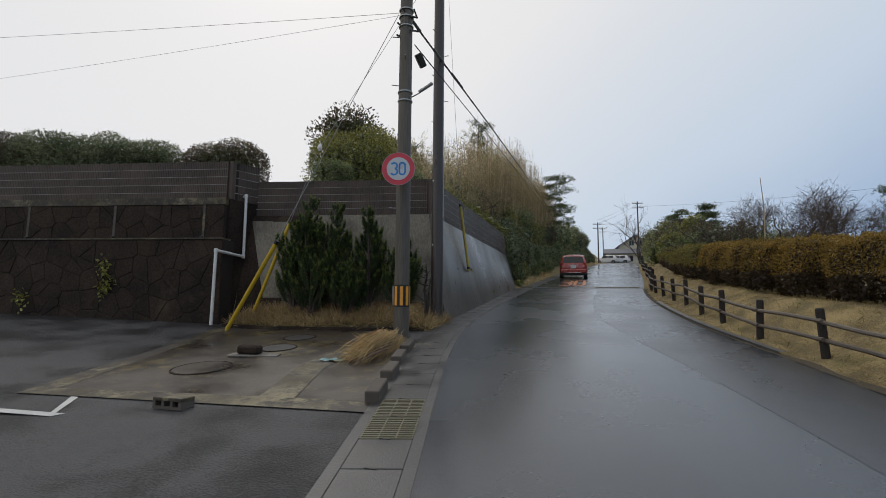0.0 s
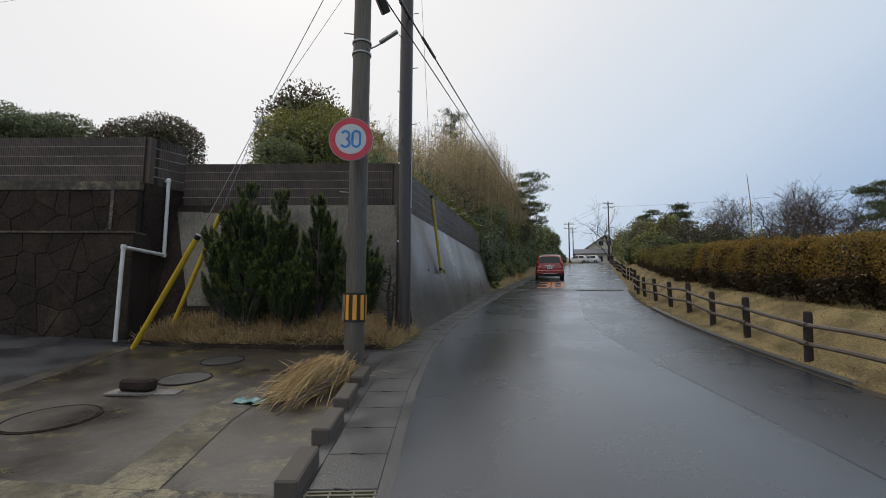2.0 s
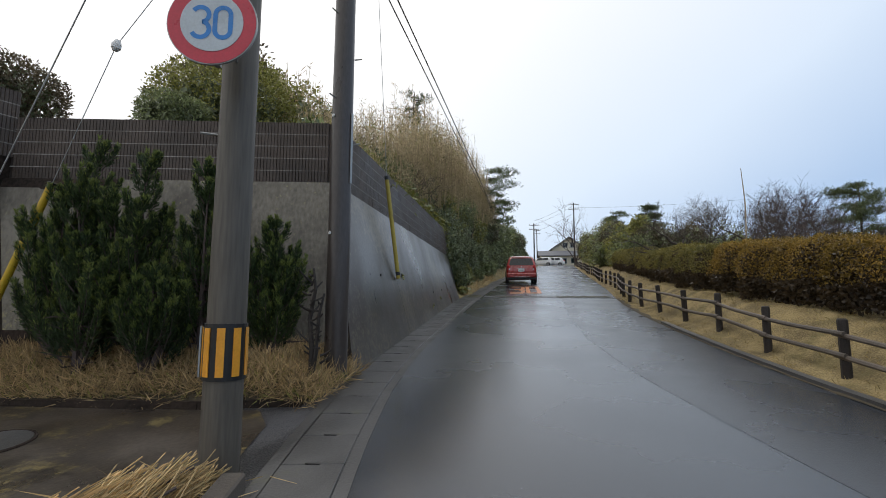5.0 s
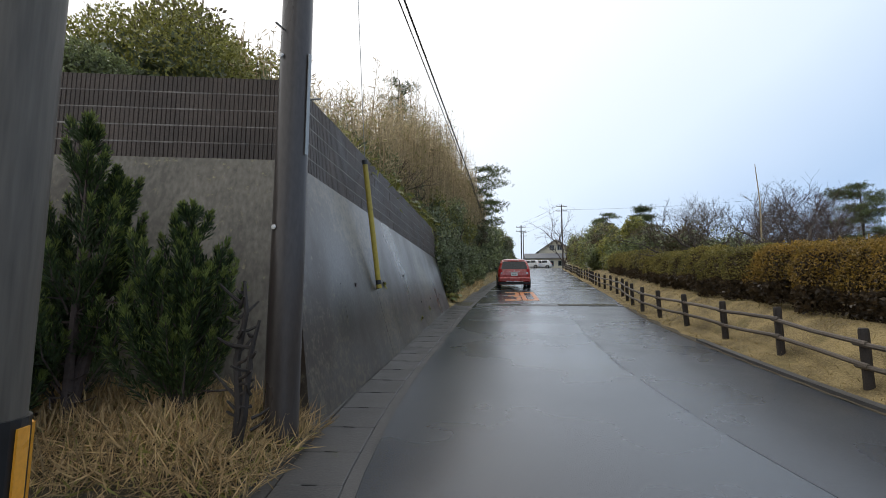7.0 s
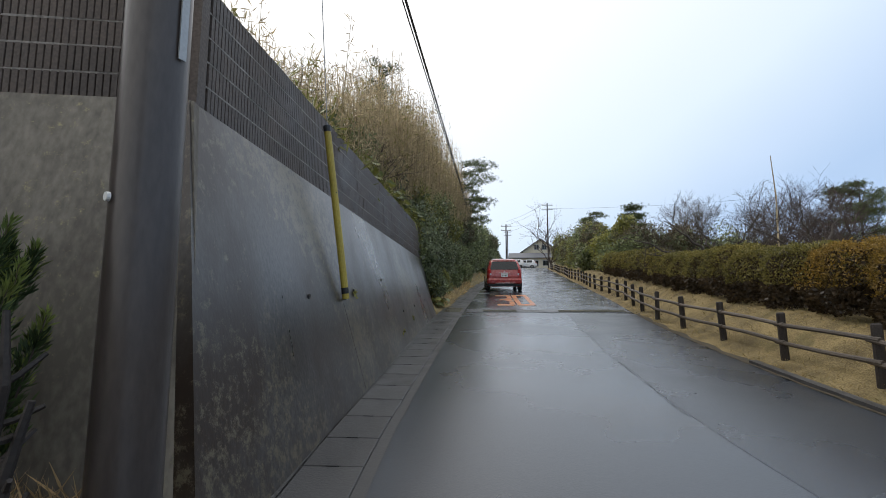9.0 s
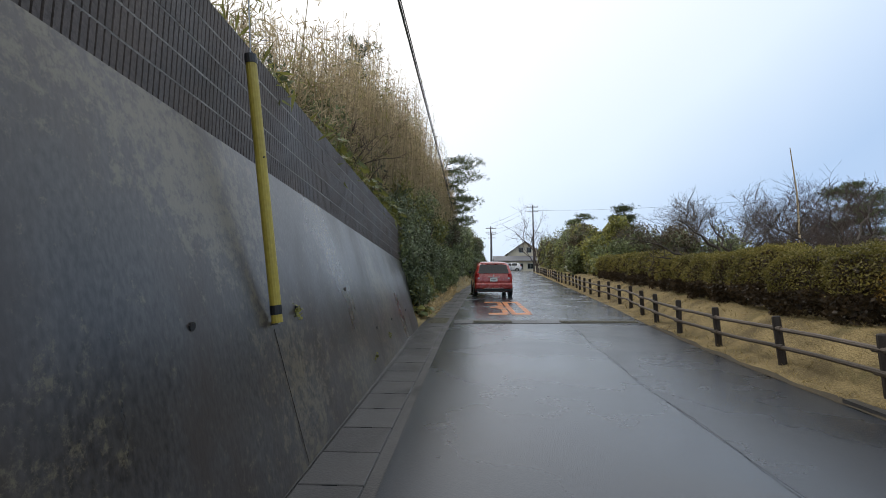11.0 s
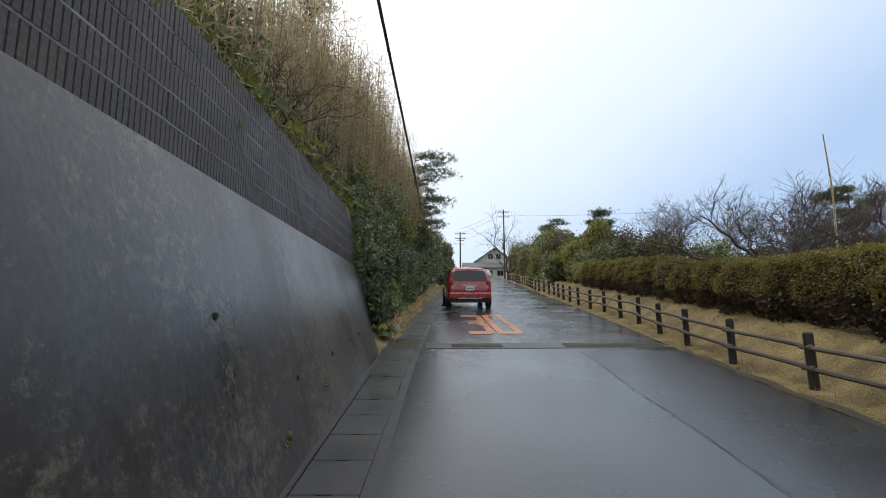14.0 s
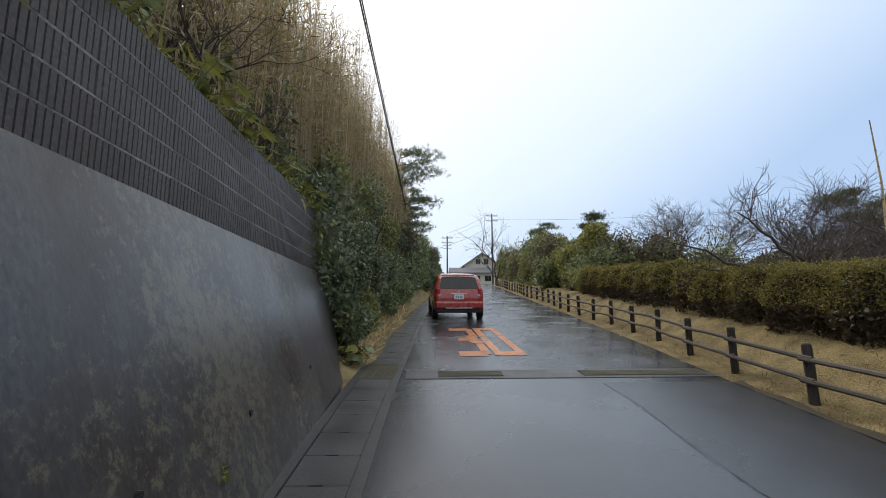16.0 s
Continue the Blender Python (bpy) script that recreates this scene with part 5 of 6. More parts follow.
while y < 78:
    x0 = gutter_left(y)
    for dx, dz, a, b, mm in ((-0.72, 0.15, 0.55, 0.7, M_GREEN), (-1.0, 0.5, 0.85, 1.15, M_GREEN), (-1.5, 2.2, 1.05, 1.25, M_GREEN), (-2.6, 3.2, 1.2, 1.3, M_OLIVE)):
        r = np.random.default_rng(500 + i)
        far = y > 45
        m = (M_GREEN, M_DARK, M_OLIVE, M_BROWNLEAF, M_GREEN)[r.integers(0, 5)] if dx < -1.2 else (M_GREEN, M_DARK)[r.integers(0, 2)]
        shrub("bank_shrub", x0 + dx + r.uniform(-0.3, 0.2), y + r.uniform(-0.4, 0.4), base(y) + dz + r.uniform(-0.2, 0.3), (a * r.uniform(0.9, 1.15), a * 1.3, b * r.uniform(0.85, 1.2)), 1800 if far else 4200, 0.13 if far else 0.095, m,
              "thick evergreen shrub covering the roadside bank", group="shrubs on the bank", seed=500 + i, lumps=10)
        i += 1
    y += 2.1 if y < 45 else 3.4

# dry bamboo thicket along the crest
st, lv, tips = Geo(), Geo(), Geo()
for i in range(2300):
    y = rng.uniform(14.5, 47)
    x = -4.75 - abs(rng.normal()) * 1.3 - 0.25 * smoothstep(20, 16, y)
    x += gutter_left(y) + 3.45
    plumed = rng.uniform() < 0.13
    clump = 0.55 * noise.noise((x * 0.9, y * 0.55, 3.1))
    zt = crest(y) + rng.uniform(-1.9, 0.05) + clump + 0.45 * max(0, -x - 5.2) + (rng.uniform(0.35, 1.15) if plumed else 0)
    z0 = 4.2 if y < 24 else base(y) + 2.6
    zt = max(zt, z0 + 1.0)
    lean = rng.normal(size=2) * (0.025 if plumed else 0.06) * (zt - z0)
    p0, p2 = np.array((x, y, z0)), np.array((x + lean[0], y + lean[1], zt))
    p1 = (p0 + p2) / 2 + np.array((*(rng.normal(size=2) * 0.06), 0.0))
    st.tube([p0, p1, p2], [0.013, 0.011, 0.004], 3, False)
    m = 60
    u = rng.uniform(0.3, 1.0, m)[:, None] ** 0.8
    spread = np.array((0.15, 0.15, 0.08)) * (1.25 - (0.95 if plumed else 0.4) * u)
    pos = p0 + (p2 - p0) * u + rng.normal(size=(m, 3)) * spread
    (lv if rng.uniform() < 0.82 else tips).leaves(pos, 0.17, 0.019, rng, up=1.1 if plumed else 0.35)
stuff("bamboo_canes", st, M_REED, "dry tan bamboo canes crowding the bank above the wall", "bamboo")
stuff("bamboo_leaves", lv, M_REED, "dry straw-coloured bamboo leaves in a dense thicket", "bamboo")
stuff("bamboo_green_leaves", tips, M_OLIVE, "green-tinged bamboo leaves among dry canes", "bamboo")
for i, (x, y, z, h) in enumerate(((-5.0, 20.6, 4.4, 2.5), (-5.0, 22.4, 4.5, 2.3), (-5.2, 18.4, 4.2, 2.2), (-5.6, 25.5, 5.9, 3.2), (-6.2, 16.4, 4.4, 2.8))):
    bare("bare_shrub", x, y, z, h, 0.75, 4, 70 + i, M_TWIG, "leafless twiggy brown shrub among bamboo", "shrub", r0=0.035, levels=5, group="bare shrubs above the wall")


def pine(x, y, z, h, lean, n_limb, seed, spread=1.6, tuft=1, low=0.35, label="dark green pine tree with layered needle pads", group="", aim=None):
    r = np.random.default_rng(seed)
    ob = thing("pine_tree", (x, y, z), label, "tree", group)
    tr, ne = Geo(), Geo()
    top = np.array((lean[0], lean[1], h))
    t = np.linspace(0, 1, 8)[:, None]
    line = top * t + np.sin(t * 5) * np.array((0.15, 0.1, 0)) * h * 0.06 - np.array((0, 0, 0.3)) * (1 - t)
    tr.tube(line, np.linspace(0.03 * h * 0.55, 0.02, 8), 8, False)
    for i in range(n_limb):
        u = low + (1 - low) * (i + r.uniform()) / n_limb
        p0 = line[0] + (top - line[0]) * u
        a = r.uniform(0, 2 * np.pi) if aim is None else aim + r.normal() * 0.8
        reach = spread * (1.15 - 0.75 * u) * r.uniform(0.6, 1.2)
        p2 = p0 + np.array((math.cos(a) * reach, math.sin(a) * reach, reach * r.uniform(0.0, 0.35)))
        tr.tube([p0, (p0 + p2) / 2 + (0, 0, -0.06), p2], [0.035, 0.025, 0.01], 5, False)
        for j in range(8):
            q = p0 + (p2 - p0) * r.uniform(0.35, 1.1) + r.normal(size=3) * np.array((0.25, 0.25, 0.07)) * reach * 0.8
            for k in range(int(9 * tuft)):
                c = q + r.normal(size=3) * np.array((0.2, 0.2, 0.06)) * (0.7 + 0.25 * spread)
                ne.leaves(c + r.normal(size=(16, 3)) * 0.035, 0.15, 0.016, r, up=0.8)
    part("trunk", tr, M_BARK, ob)
    part("needles", ne, M_PINE, ob)


pine(-4.7, 41.5, 7.0, 5.6, (1.2, 0.2), 7, 81, 3.4, 2.2, 0.42, "pine leaning out over the road with needle pads", aim=-0.1)
pine(-4.0, 46, 7.0, 4.2, (0.9, 0), 8, 82, 1.6, 1, 0.4)
pine(-3.2, 54, 7.6, 4.0, (0.5, 0), 8, 83, 1.7, 1, 0.3)
pine(-6.4, 27.0, 7.0, 5.4, (0.2, 0), 18, 84, 1.0, 0.35, 0.3, "tall thin pine rising above the bamboo")
pine(-7.9, 20.5, 5.0, 3.9, (0.1, 0), 16, 85, 1.0, 0.4, 0.3, "thin pine rising above the bamboo")

# trees behind the hedge
for i, (x, y, h, sp, n) in enumerate(((10.5, 52, 5.4, 2.2, 22), (10.2, 66, 6.4, 2.4, 22), (21, 40, 6.4, 2.8, 16), (27, 36, 6.6, 3.2, 18), (33, 36, 8.2, 3.8, 20), (40, 42, 8.5, 3.6, 18))):
    pine(x, y, base(y) + 0.4 if x < 14 else base(y) - 0.2, h, (0.2, 0), n, 90 + i, sp, 2, 0.3, group="pines behind the hedge")
for i, (x, y, a, b) in enumerate(((6.9, 41.0, 1.5, 1.7), (8.6, 42.0, 1.9, 2.3), (6.9, 45.5, 1.6, 2.2), (7.3, 50, 1.7, 2.6), (7.9, 56, 1.9, 2.9), (8.6, 63, 2.1, 3.2), (9.4, 71, 2.3, 3.4), (10.8, 41, 2.1, 2.2), (12.9, 40, 2.1, 1.9), (15.5, 39, 2.2, 1.5), (9.5, 33, 1.7, 1.0), (7.2, 31, 1.4, 0.8), (12, 31, 2.0, 1.0), (18.5, 37, 2.4, 1.5), (22, 35, 2.6, 1.5), (28, 33, 3.0, 1.6), (34, 31, 3.2, 1.8), (15, 29, 2.2, 1.0), (19, 27, 2.4, 1.0), (24, 26, 2.6, 1.1), (11, 46, 2.2, 2.3), (14, 48, 2.4, 2.2), (18, 48, 2.6, 2.0), (24, 46, 3.0, 2.2), (30, 44, 3.2, 2.4), (37, 40, 3.4, 2.6), (10.5, 25, 1.6, 0.7), (14, 24, 1.8, 0.8))):
    shrub("mixed_shrub", x, y, base(y) + 0.2, (a, a, b), 3400, 0.15, (M_GREEN, M_BROWNLEAF, M_OLIVE, M_BROWNLEAF)[i % 4], "mixed evergreen shrub behind the roadside hedge", group="shrubs behind the hedge", seed=120 + i, lumps=12)


def cherry(x, y, limbs, seed):
    """A bare tree whose few long limbs arch out low and carry upright twigs."""
    r = np.random.default_rng(seed)
    z = ground(x, y)
    ob = thing("cherry_tree", (x, y, z), "bare cherry tree with wide dark spreading branches", "tree", "cherry trees behind the hedge")
    g = Geo()
    g.tube([(0, 0, -0.2), (0.02, 0, 0.25), (0.0, 0.02, 0.55)], [0.11, 0.09, 0.075], 8)
    part("trunk", g, M_BARK, ob)
    twigs = Geo()

    def twig(p, d, length, rad, level):
        pts, q = [p], p
        for k in range(3):
            d = d + r.normal(size=3) * 0.22 + np.array((0, 0, 0.10))
            d = d / np.linalg.norm(d)
            q = q + d * length / 3
            pts.append(q)
        twigs.tube(pts, np.linspace(rad, rad * 0.5, 4), 3, False)
        if level:
            for k in range(3):
                nd = d + r.normal(size=3) * 0.7
                twig(pts[r.integers(1, 4)], nd / np.linalg.norm(nd), length * r.uniform(0.5, 0.75), rad * 0.6, level - 1)

    for tip in limbs:
        tip = np.array(tip, float)
        start = np.array((0, 0, 0.5))
        ctrl = start + (tip - start) * np.array((0.45, 0.45, 0.62))
        t = np.linspace(0, 1, 9)[:, None]
        line = (1 - t) ** 2 * start + 2 * t * (1 - t) * ctrl + t ** 2 * tip + r.normal(size=(9, 3)) * 0.05 * np.sin(t * 3.1)
        g = Geo()
        g.tube(line, np.linspace(0.062, 0.010, 9), 6, False)
        part("limb", g, M_BARK, ob)
        for k in range(13):
            i = int(r.integers(2, 9))
            d = (tip - start) / np.linalg.norm(tip - start) * 0.6 + r.normal(size=3) * 0.5 + np.array((0, 0, 0.35))
            twig(line[i], d / np.linalg.norm(d), r.uniform(0.35, 0.75), 0.011, 2)
    part("crown", twigs, M_BARK, ob)


cherry(5.6, 25.0, ((-2.7, 0.6, 1.7), (-1.8, -0.3, 2.15), (-0.5, 0.5, 2.2), (1.3, 0.2, 2.1), (-2.0, 1.0, 1.2), (1.8, -0.4, 1.8)), 201)
cherry(8.4, 24.8, ((-1.9, 0.3, 2.1), (-0.6, -0.4, 2.5), (1.2, 0.5, 2.4), (2.1, 0.0, 1.9), (-2.2, 0.8, 1.6)), 202)
for i, (x, y, h, m) in enumerate(((12, 33, 4.8, M_TWIG), (15, 34, 5.0, M_TWIG), (18, 31, 5.0, M_TWIG), (13, 44, 6.0, M_GREY_TWIG), (17, 46, 6.4, M_GREY_TWIG), (22, 45, 6.6, M_GREY_TWIG), (24, 30, 5.2, M_TWIG), (28, 42, 7.0, M_GREY_TWIG), (30, 28, 5.6, M_TWIG), (11, 28.5, 4.0, M_TWIG), (15.5, 27, 4.2, M_TWIG), (21, 26, 4.4, M_TWIG), (33, 40, 7.2, M_GREY_TWIG))):
    bare("bare_tree", x, y, base(y) + 0.4, h, 0.75, 5, 210 + i, m, "leafless tree with a haze of fine twigs" if m is M_TWIG else "pale grey leafless tree with fine twigs", "tree", (0, 0), 0.075, 5, 4, "bare trees beyond the hedge")
bare("bare_tree", 6.6, 72, base(72), 8.0, 0.7, 5, 240, M_TWIG, "bare roadside tree near the far house", "tree", (-0.25, 0), 0.12, 5, 3)

for i, (x, y, z, a, b, m) in enumerate(((8.2, 44.5, 2.0, 1.3, 1.5, M_OLIVE), (9.8, 47.5, 1.8, 1.5, 1.9, M_GREEN), (7.9, 52.5, 2.0, 1.3, 1.8, M_OLIVE), (8.8, 58, 2.4, 1.6, 1.9, M_BROWNLEAF), (6.6, 43.0, 0.8, 1.2, 1.4, M_OLIVE), (11.8, 43.5, 1.2, 1.6, 1.4, M_BROWNLEAF))):
    shrub("roadside_tree", x, y, base(y) + z, (a, a, b), 3600, 0.17, m, "bushy olive and green tree beyond the hedge", "tree", "trees beyond the hedge", 260 + i, 7)
for i, (x, y, a, b) in enumerate(((-3.75, 24.6, 0.4, 0.55), (-3.7, 25.6, 0.4, 0.5), (-3.6, 26.8, 0.42, 0.55), (-4.2, 24.1, 0.5, 0.9), (-4.3, 23.4, 0.4, 0.7))):
    shrub("verge_shrub", x, y, ground(x, y) if y > 24.3 else 3.0 + 0.9 * (y < 23.6), (a, a * 1.3, b), 2600, 0.07, M_GREEN if i % 2 else M_OLIVE, "low green shrub spilling beside the wall end", group="low shrubs at the wall end", seed=280 + i)

for i, y in enumerate(np.arange(46, 92, 3.6)):
    r = np.random.default_rng(700 + i)
    x = road_right(y) + 1.7 + r.uniform(-0.2, 0.4)
    shrub("roadside_shrub", x, y, base(y) + 0.2, (1.3, 1.6, 1.5 + 0.035 * (y - 46) + r.uniform(-0.2, 0.4)), 2600, 0.15, (M_GREEN, M_BROWNLEAF, M_OLIVE)[i % 3], "thick mixed shrub crowding the roadside fence", group="shrubs along the far fence", seed=700 + i, lumps=9)

# broad-leaved plants leaning over the block wall


def fatsia(x, y, z, seed):
    r = np.random.default_rng(seed)
    ob = thing("fatsia", (x, y, z), "glossy palm-leaved green plant leaning over the block wall", "plant", "plants on top of the wall")
    for i in range(11):
        a, k = r.uniform(-1.9, 1.9), r.uniform(0.18, 0.5)
        c = np.array((math.cos(a) * k, math.sin(a) * k, 0.55 + r.uniform(0, 0.35) - 0.3 * k))
        size, q = r.uniform(0.11, 0.17), Geo()
        droop = np.array((math.cos(a), math.sin(a), -0.6))
        side = np.array((-math.sin(a), math.cos(a), 0.1 * r.normal()))
        for j in range(7):
            b = radians(-105 + 35 * j)
            d = droop * math.cos(b) + side * math.sin(b)
            n2 = droop * -math.sin(b) + side * math.cos(b)
            m2 = c + d * size * 0.6
            q.add([c, m2 + n2 * size * 0.19, c + d * size * (1.15 - 0.12 * abs(j - 3)), m2 - n2 * size * 0.19 + (0, 0, 0.006)], [(0, 1, 2, 3)])
        q.tube([(0, 0, 0), c * (0.5, 0.5, 0.75), c], 0.006, 4, False)
        part("leaf", q, M_OLIVE if i % 3 else M_GREEN, ob)


for i, (y, dz) in enumerate(((18.3, 0.1), (19.7, 0.15), (20.6, 0.05), (22.0, 0.15), (23.1, 0.0))):
    fatsia(-4.42, y, 4.45 + dz, 820 + i)
lv = Geo()
for i in range(240):
    y = rng.uniform(14, 23.8)
    p = np.array((-4.45 + rng.normal() * 0.1, y, 4.75 + rng.uniform(0, 0.35)))
    lv.leaves(p + rng.normal(size=(14, 3)) * np.array((0.10, 0.16, 0.10)), 0.19, 0.026, rng, up=0.0)
stuff("dwarf_bamboo", lv, M_OLIVE, "yellow-green dwarf bamboo leaves over the wall top", "bamboo")

# bamboo stake
g = Geo()
g.tube([(0, 0, -0.3), (-0.01, 0, 1.5), (0.03, 0, 3.0), (-0.05, 0, 4.45)], [0.03, 0.028, 0.022, 0.012], 8)
stake = thing("bamboo_stake", (7.85, 25.7, 3.15), "tall pale bamboo stake standing behind the hedge", "stake")
part("cane", g, M_REED, stake)
for z in np.arange(0.3, 4.0, 0.38):
    g = Geo()
    g.tube([(0.0, 0, z), (0.0, 0, z + 0.02)], 0.034 - 0.0045 * z, 8)
    part("node", g, M_BARK, stake)

# butterbur at the end of the wall
plant = thing("butterbur", (-3.5, 24.15, base(24.1)), "bright green broad-leaved plant at the foot of the wall", "plant")
for i in range(16):
    a, r0 = rng.uniform(0, 2 * np.pi), rng.uniform(0.08, 0.3)
    q, h = Geo(), rng.uniform(0.12, 0.38)
    cxy = np.array((math.cos(a) * r0, math.sin(a) * r0, h))
    rim = [cxy + np.array((0.11 * math.cos(t), 0.11 * math.sin(t), 0.03 * math.sin(2 * t + a) - 0.05 * math.cos(t - a))) for t in np.linspace(0, 2 * np.pi, 11)[:-1]]
    q.add([cxy - (0, 0, 0.015)] + rim, [(0, 1 + j, 1 + (j + 1) % 10) for j in range(10)])
    q.tube([(0, 0, 0), cxy * (0.6, 0.6, 0.7), cxy - (0, 0, 0.015)], 0.006, 4, False)
    part("leaf", q, M_OLIVE if i % 2 else M_GREEN, plant)
blades(3000, (-4.3, 23.9, -2.9, 40), ground, 0.3, 0.02, M_STRAW, "verge_grass", "dry tan grass on the verge below the shrubs", "grass", 0.6, lambda x, y: gutter_left(y) - 1.0 < x < gutter_left(y) - 0.05)
blades(2500, (-4.3, 40, 1.5, 76), ground, 0.4, 0.04, M_STRAW, "verge_grass", "dry tan grass on the verge below the shrubs", "grass", 0.6, lambda x, y: gutter_left(y) - 1.0 < x < gutter_left(y) - 0.05)
blades(26000, (2.0, 4.5, 5.2, 26), ground, 0.075, 0.008, M_LAWN, "winter_lawn", "short dry winter lawn on the roadside bank", "grass", 0.25, lambda x, y: road_right(y) + 0.08 < x < hedge_x(y) + 0.3)
blades(6000, (2.0, 26, 8, 60), ground, 0.10, 0.02, M_LAWN, "winter_lawn", "short dry winter lawn on the roadside bank", "grass", 0.25, lambda x, y: road_right(y) + 0.08 < x < hedge_x(y) + 0.3)
for s, z in ((3.1, 1.9), (3.15, 2.4), (5.4, 1.6), (3.0, 2.05)):
    p = Vector(left_pt(s, 0.31, z))
    iv = thing("wall_fern", tuple(p), "small yellow-green plant growing from the stone wall", "plant", "plants in the stone wall")
    q = Geo()
    q.leaves(rng.normal(size=(60, 3)) * np.array((0.11, 0.03, 0.13)), 0.10, 0.06, rng, up=-0.2)
    part("leaves", q, M_OLIVE, iv)

for y, z, n in ((15.05, 2.62, 45), (19.0, 2.2, 20), (17.6, 1.95, 16)):
    iv = thing("wall_fern", (face_x(y, z) + 0.015, y, z), "tiny green plant growing from a hole in the concrete wall", "plant", "plants in the concrete wall")
    q = Geo()
    q.leaves(rng.normal(size=(n, 3)) * np.array((0.015, 0.035, 0.035)), 0.045, 0.025, rng, up=0.1)
    part("leaves", q, M_OLIVE, iv)
# ---- cars ----


def car_paint(name, colour):
    m = plain(name, colour, 0.28, 0.0, bump=0.0)
    b = m.node_tree.nodes["Principled BSDF"]
    b.inputs["Coat Weight"].default_value, b.inputs["Coat Roughness"].default_value = 0.8, 0.08
    return m


M_CARRED, M_CARWHITE = car_paint("red_car_paint", (0.36, 0.028, 0.022)), car_paint("white_car_paint", (0.75, 0.76, 0.78))
M_GLASS = plain("tinted_glass", (0.012, 0.016, 0.018), 0.06, bump=0.0)
M_TYRE = plain("tyre_rubber", (0.02, 0.02, 0.021), 0.8)
M_CHROME = plain("chrome", (0.7, 0.7, 0.72), 0.15, 1.0, bump=0.0)
M_LENSRED = plain("red_lens", (0.5, 0.02, 0.02), 0.15, bump=0.0)
M_PLATE = plain("plate_white", (0.78, 0.80, 0.78), 0.5)


def skin(q, rows):
    k = len(rows[0])
    q.add([p for r in rows for p in r], [(j * k + i, j * k + i + 1, (j + 1) * k + i + 1, (j + 1) * k + i) for j in range(len(rows) - 1) for i in range(k - 1)])


def car(x, y, turn, paint, label, detail=True):
    """A small hatchback; its rear end faces -y before it is turned."""
    ob = thing("car", (x, y, base(y) + 0.006), label, "car")
    ob.rotation_euler = (math.atan(SLOPE) if y < 80 else 0, 0, radians(turn))
    # side outline: distance from the rear, sill height, belt height, roof height
    ST = [(0.00, 0.42, 0.70, 0.72), (0.04, 0.34, 0.92, 0.95), (0.12, 0.28, 1.00, 1.08), (0.28, 0.26, 1.00, 1.36), (0.50, 0.25, 0.99, 1.50), (0.9, 0.24, 0.98, 1.545), (1.6, 0.22, 0.96, 1.55), (2.2, 0.22, 0.94, 1.51), (2.6, 0.22, 0.93, 1.38), (3.0, 0.22, 0.92, 1.10), (3.2, 0.23, 0.90, 0.95), (3.6, 0.25, 0.84, 0.86), (3.82, 0.30, 0.70, 0.72), (3.90, 0.38, 0.55, 0.57)]
    wide = [0.72, 0.80, 0.83, 0.845, 0.85, 0.85, 0.85, 0.85, 0.85, 0.845, 0.84, 0.80, 0.70, 0.58]
    body, rows = Geo(), []
    for (s, lo, belt, roof), w in zip(ST, wide):
        tuck = 0.16 * min(1, max(0, (roof - belt) / 0.5))
        half = [(w * 0.92, lo), (w * 0.99, lo + 0.12), (w, lo + 0.5 * (belt - lo)), (w * 0.985, belt), (w - 0.02 - tuck * 0.55, belt + 0.55 * (roof - belt)), (w - 0.03 - tuck, belt + 0.93 * (roof - belt)), ((w - tuck) * 0.72, roof), (0, roof + 0.012)]
        ring = [(-a, s, z) for a, z in half] + [(a, s, z) for a, z in half[-2::-1]]
        rows.append(ring)
    skin(body, rows)
    for r in (rows[0], rows[-1]):
        k = len(r)
        c = tuple(np.mean(np.array(r), 0))
        body.add(r + [c], [(i, (i + 1) % k, k) for i in range(k)])
    body.box((-0.78, 0.15, 0.22), (0.78, 3.7, 0.3))
    part("body", body, paint, ob, smooth=True)
    for sx in (-1, 1):
        for ys in (0.62, 3.14):
            q = Geo()
            a = np.linspace(0, 2 * np.pi, 29)[:-1]
            prof = [(0.20, 0.0), (0.295, 0.0), (0.31, 0.03), (0.31, 0.15), (0.295, 0.18), (0.20, 0.18)]
            v = [(sx * (0.87 - d), ys + r * math.cos(t), 0.31 + r * math.sin(t)) for r, d in prof for t in a]
            q.add(v, [(i * 28 + j, i * 28 + (j + 1) % 28, (i + 1) * 28 + (j + 1) % 28, (i + 1) * 28 + j) for i in range(5) for j in range(28)])
            wheel = part("wheel", q, M_TYRE, ob)
            q = Geo()
            for t in np.arange(7) * 2 * np.pi / 7:
                q.box((-0.012, -0.022, 0.03), (0.012, 0.022, 0.205), Matrix.Translation((sx * 0.856, ys, 0.31)) @ Matrix.Rotation(t, 4, "X"))
            q.tube([(sx * 0.86, ys, 0.31), (sx * 0.835, ys, 0.31)], 0.05, 14)
            ringp = [(sx * 0.857, ys + 0.198 * math.cos(t), 0.31 + 0.198 * math.sin(t)) for t in np.linspace(0, 2 * np.pi, 29)]
            q.tube(ringp, 0.014, 6, False)
            part("rim", q, M_STEEL, wheel)
            q = Geo()
            arch = [(sx * 0.846, ys + 0.36 * math.cos(t), 0.31 + 0.36 * math.sin(t)) for t in np.linspace(0, np.pi, 15)]
            q.add(arch + [(sx * 0.853, ys, 0.31)], [(i, i + 1, 15) for i in range(14)])
            part("wheel_arch", q, M_BLACK, ob)
    # glass: rear window, windscreen, side windows
    def pane(name, pts, parent=ob, m=M_GLASS):
        q = Geo()
        q.add(pts, [tuple(range(len(pts)))])
        return part(name, q, m, parent)
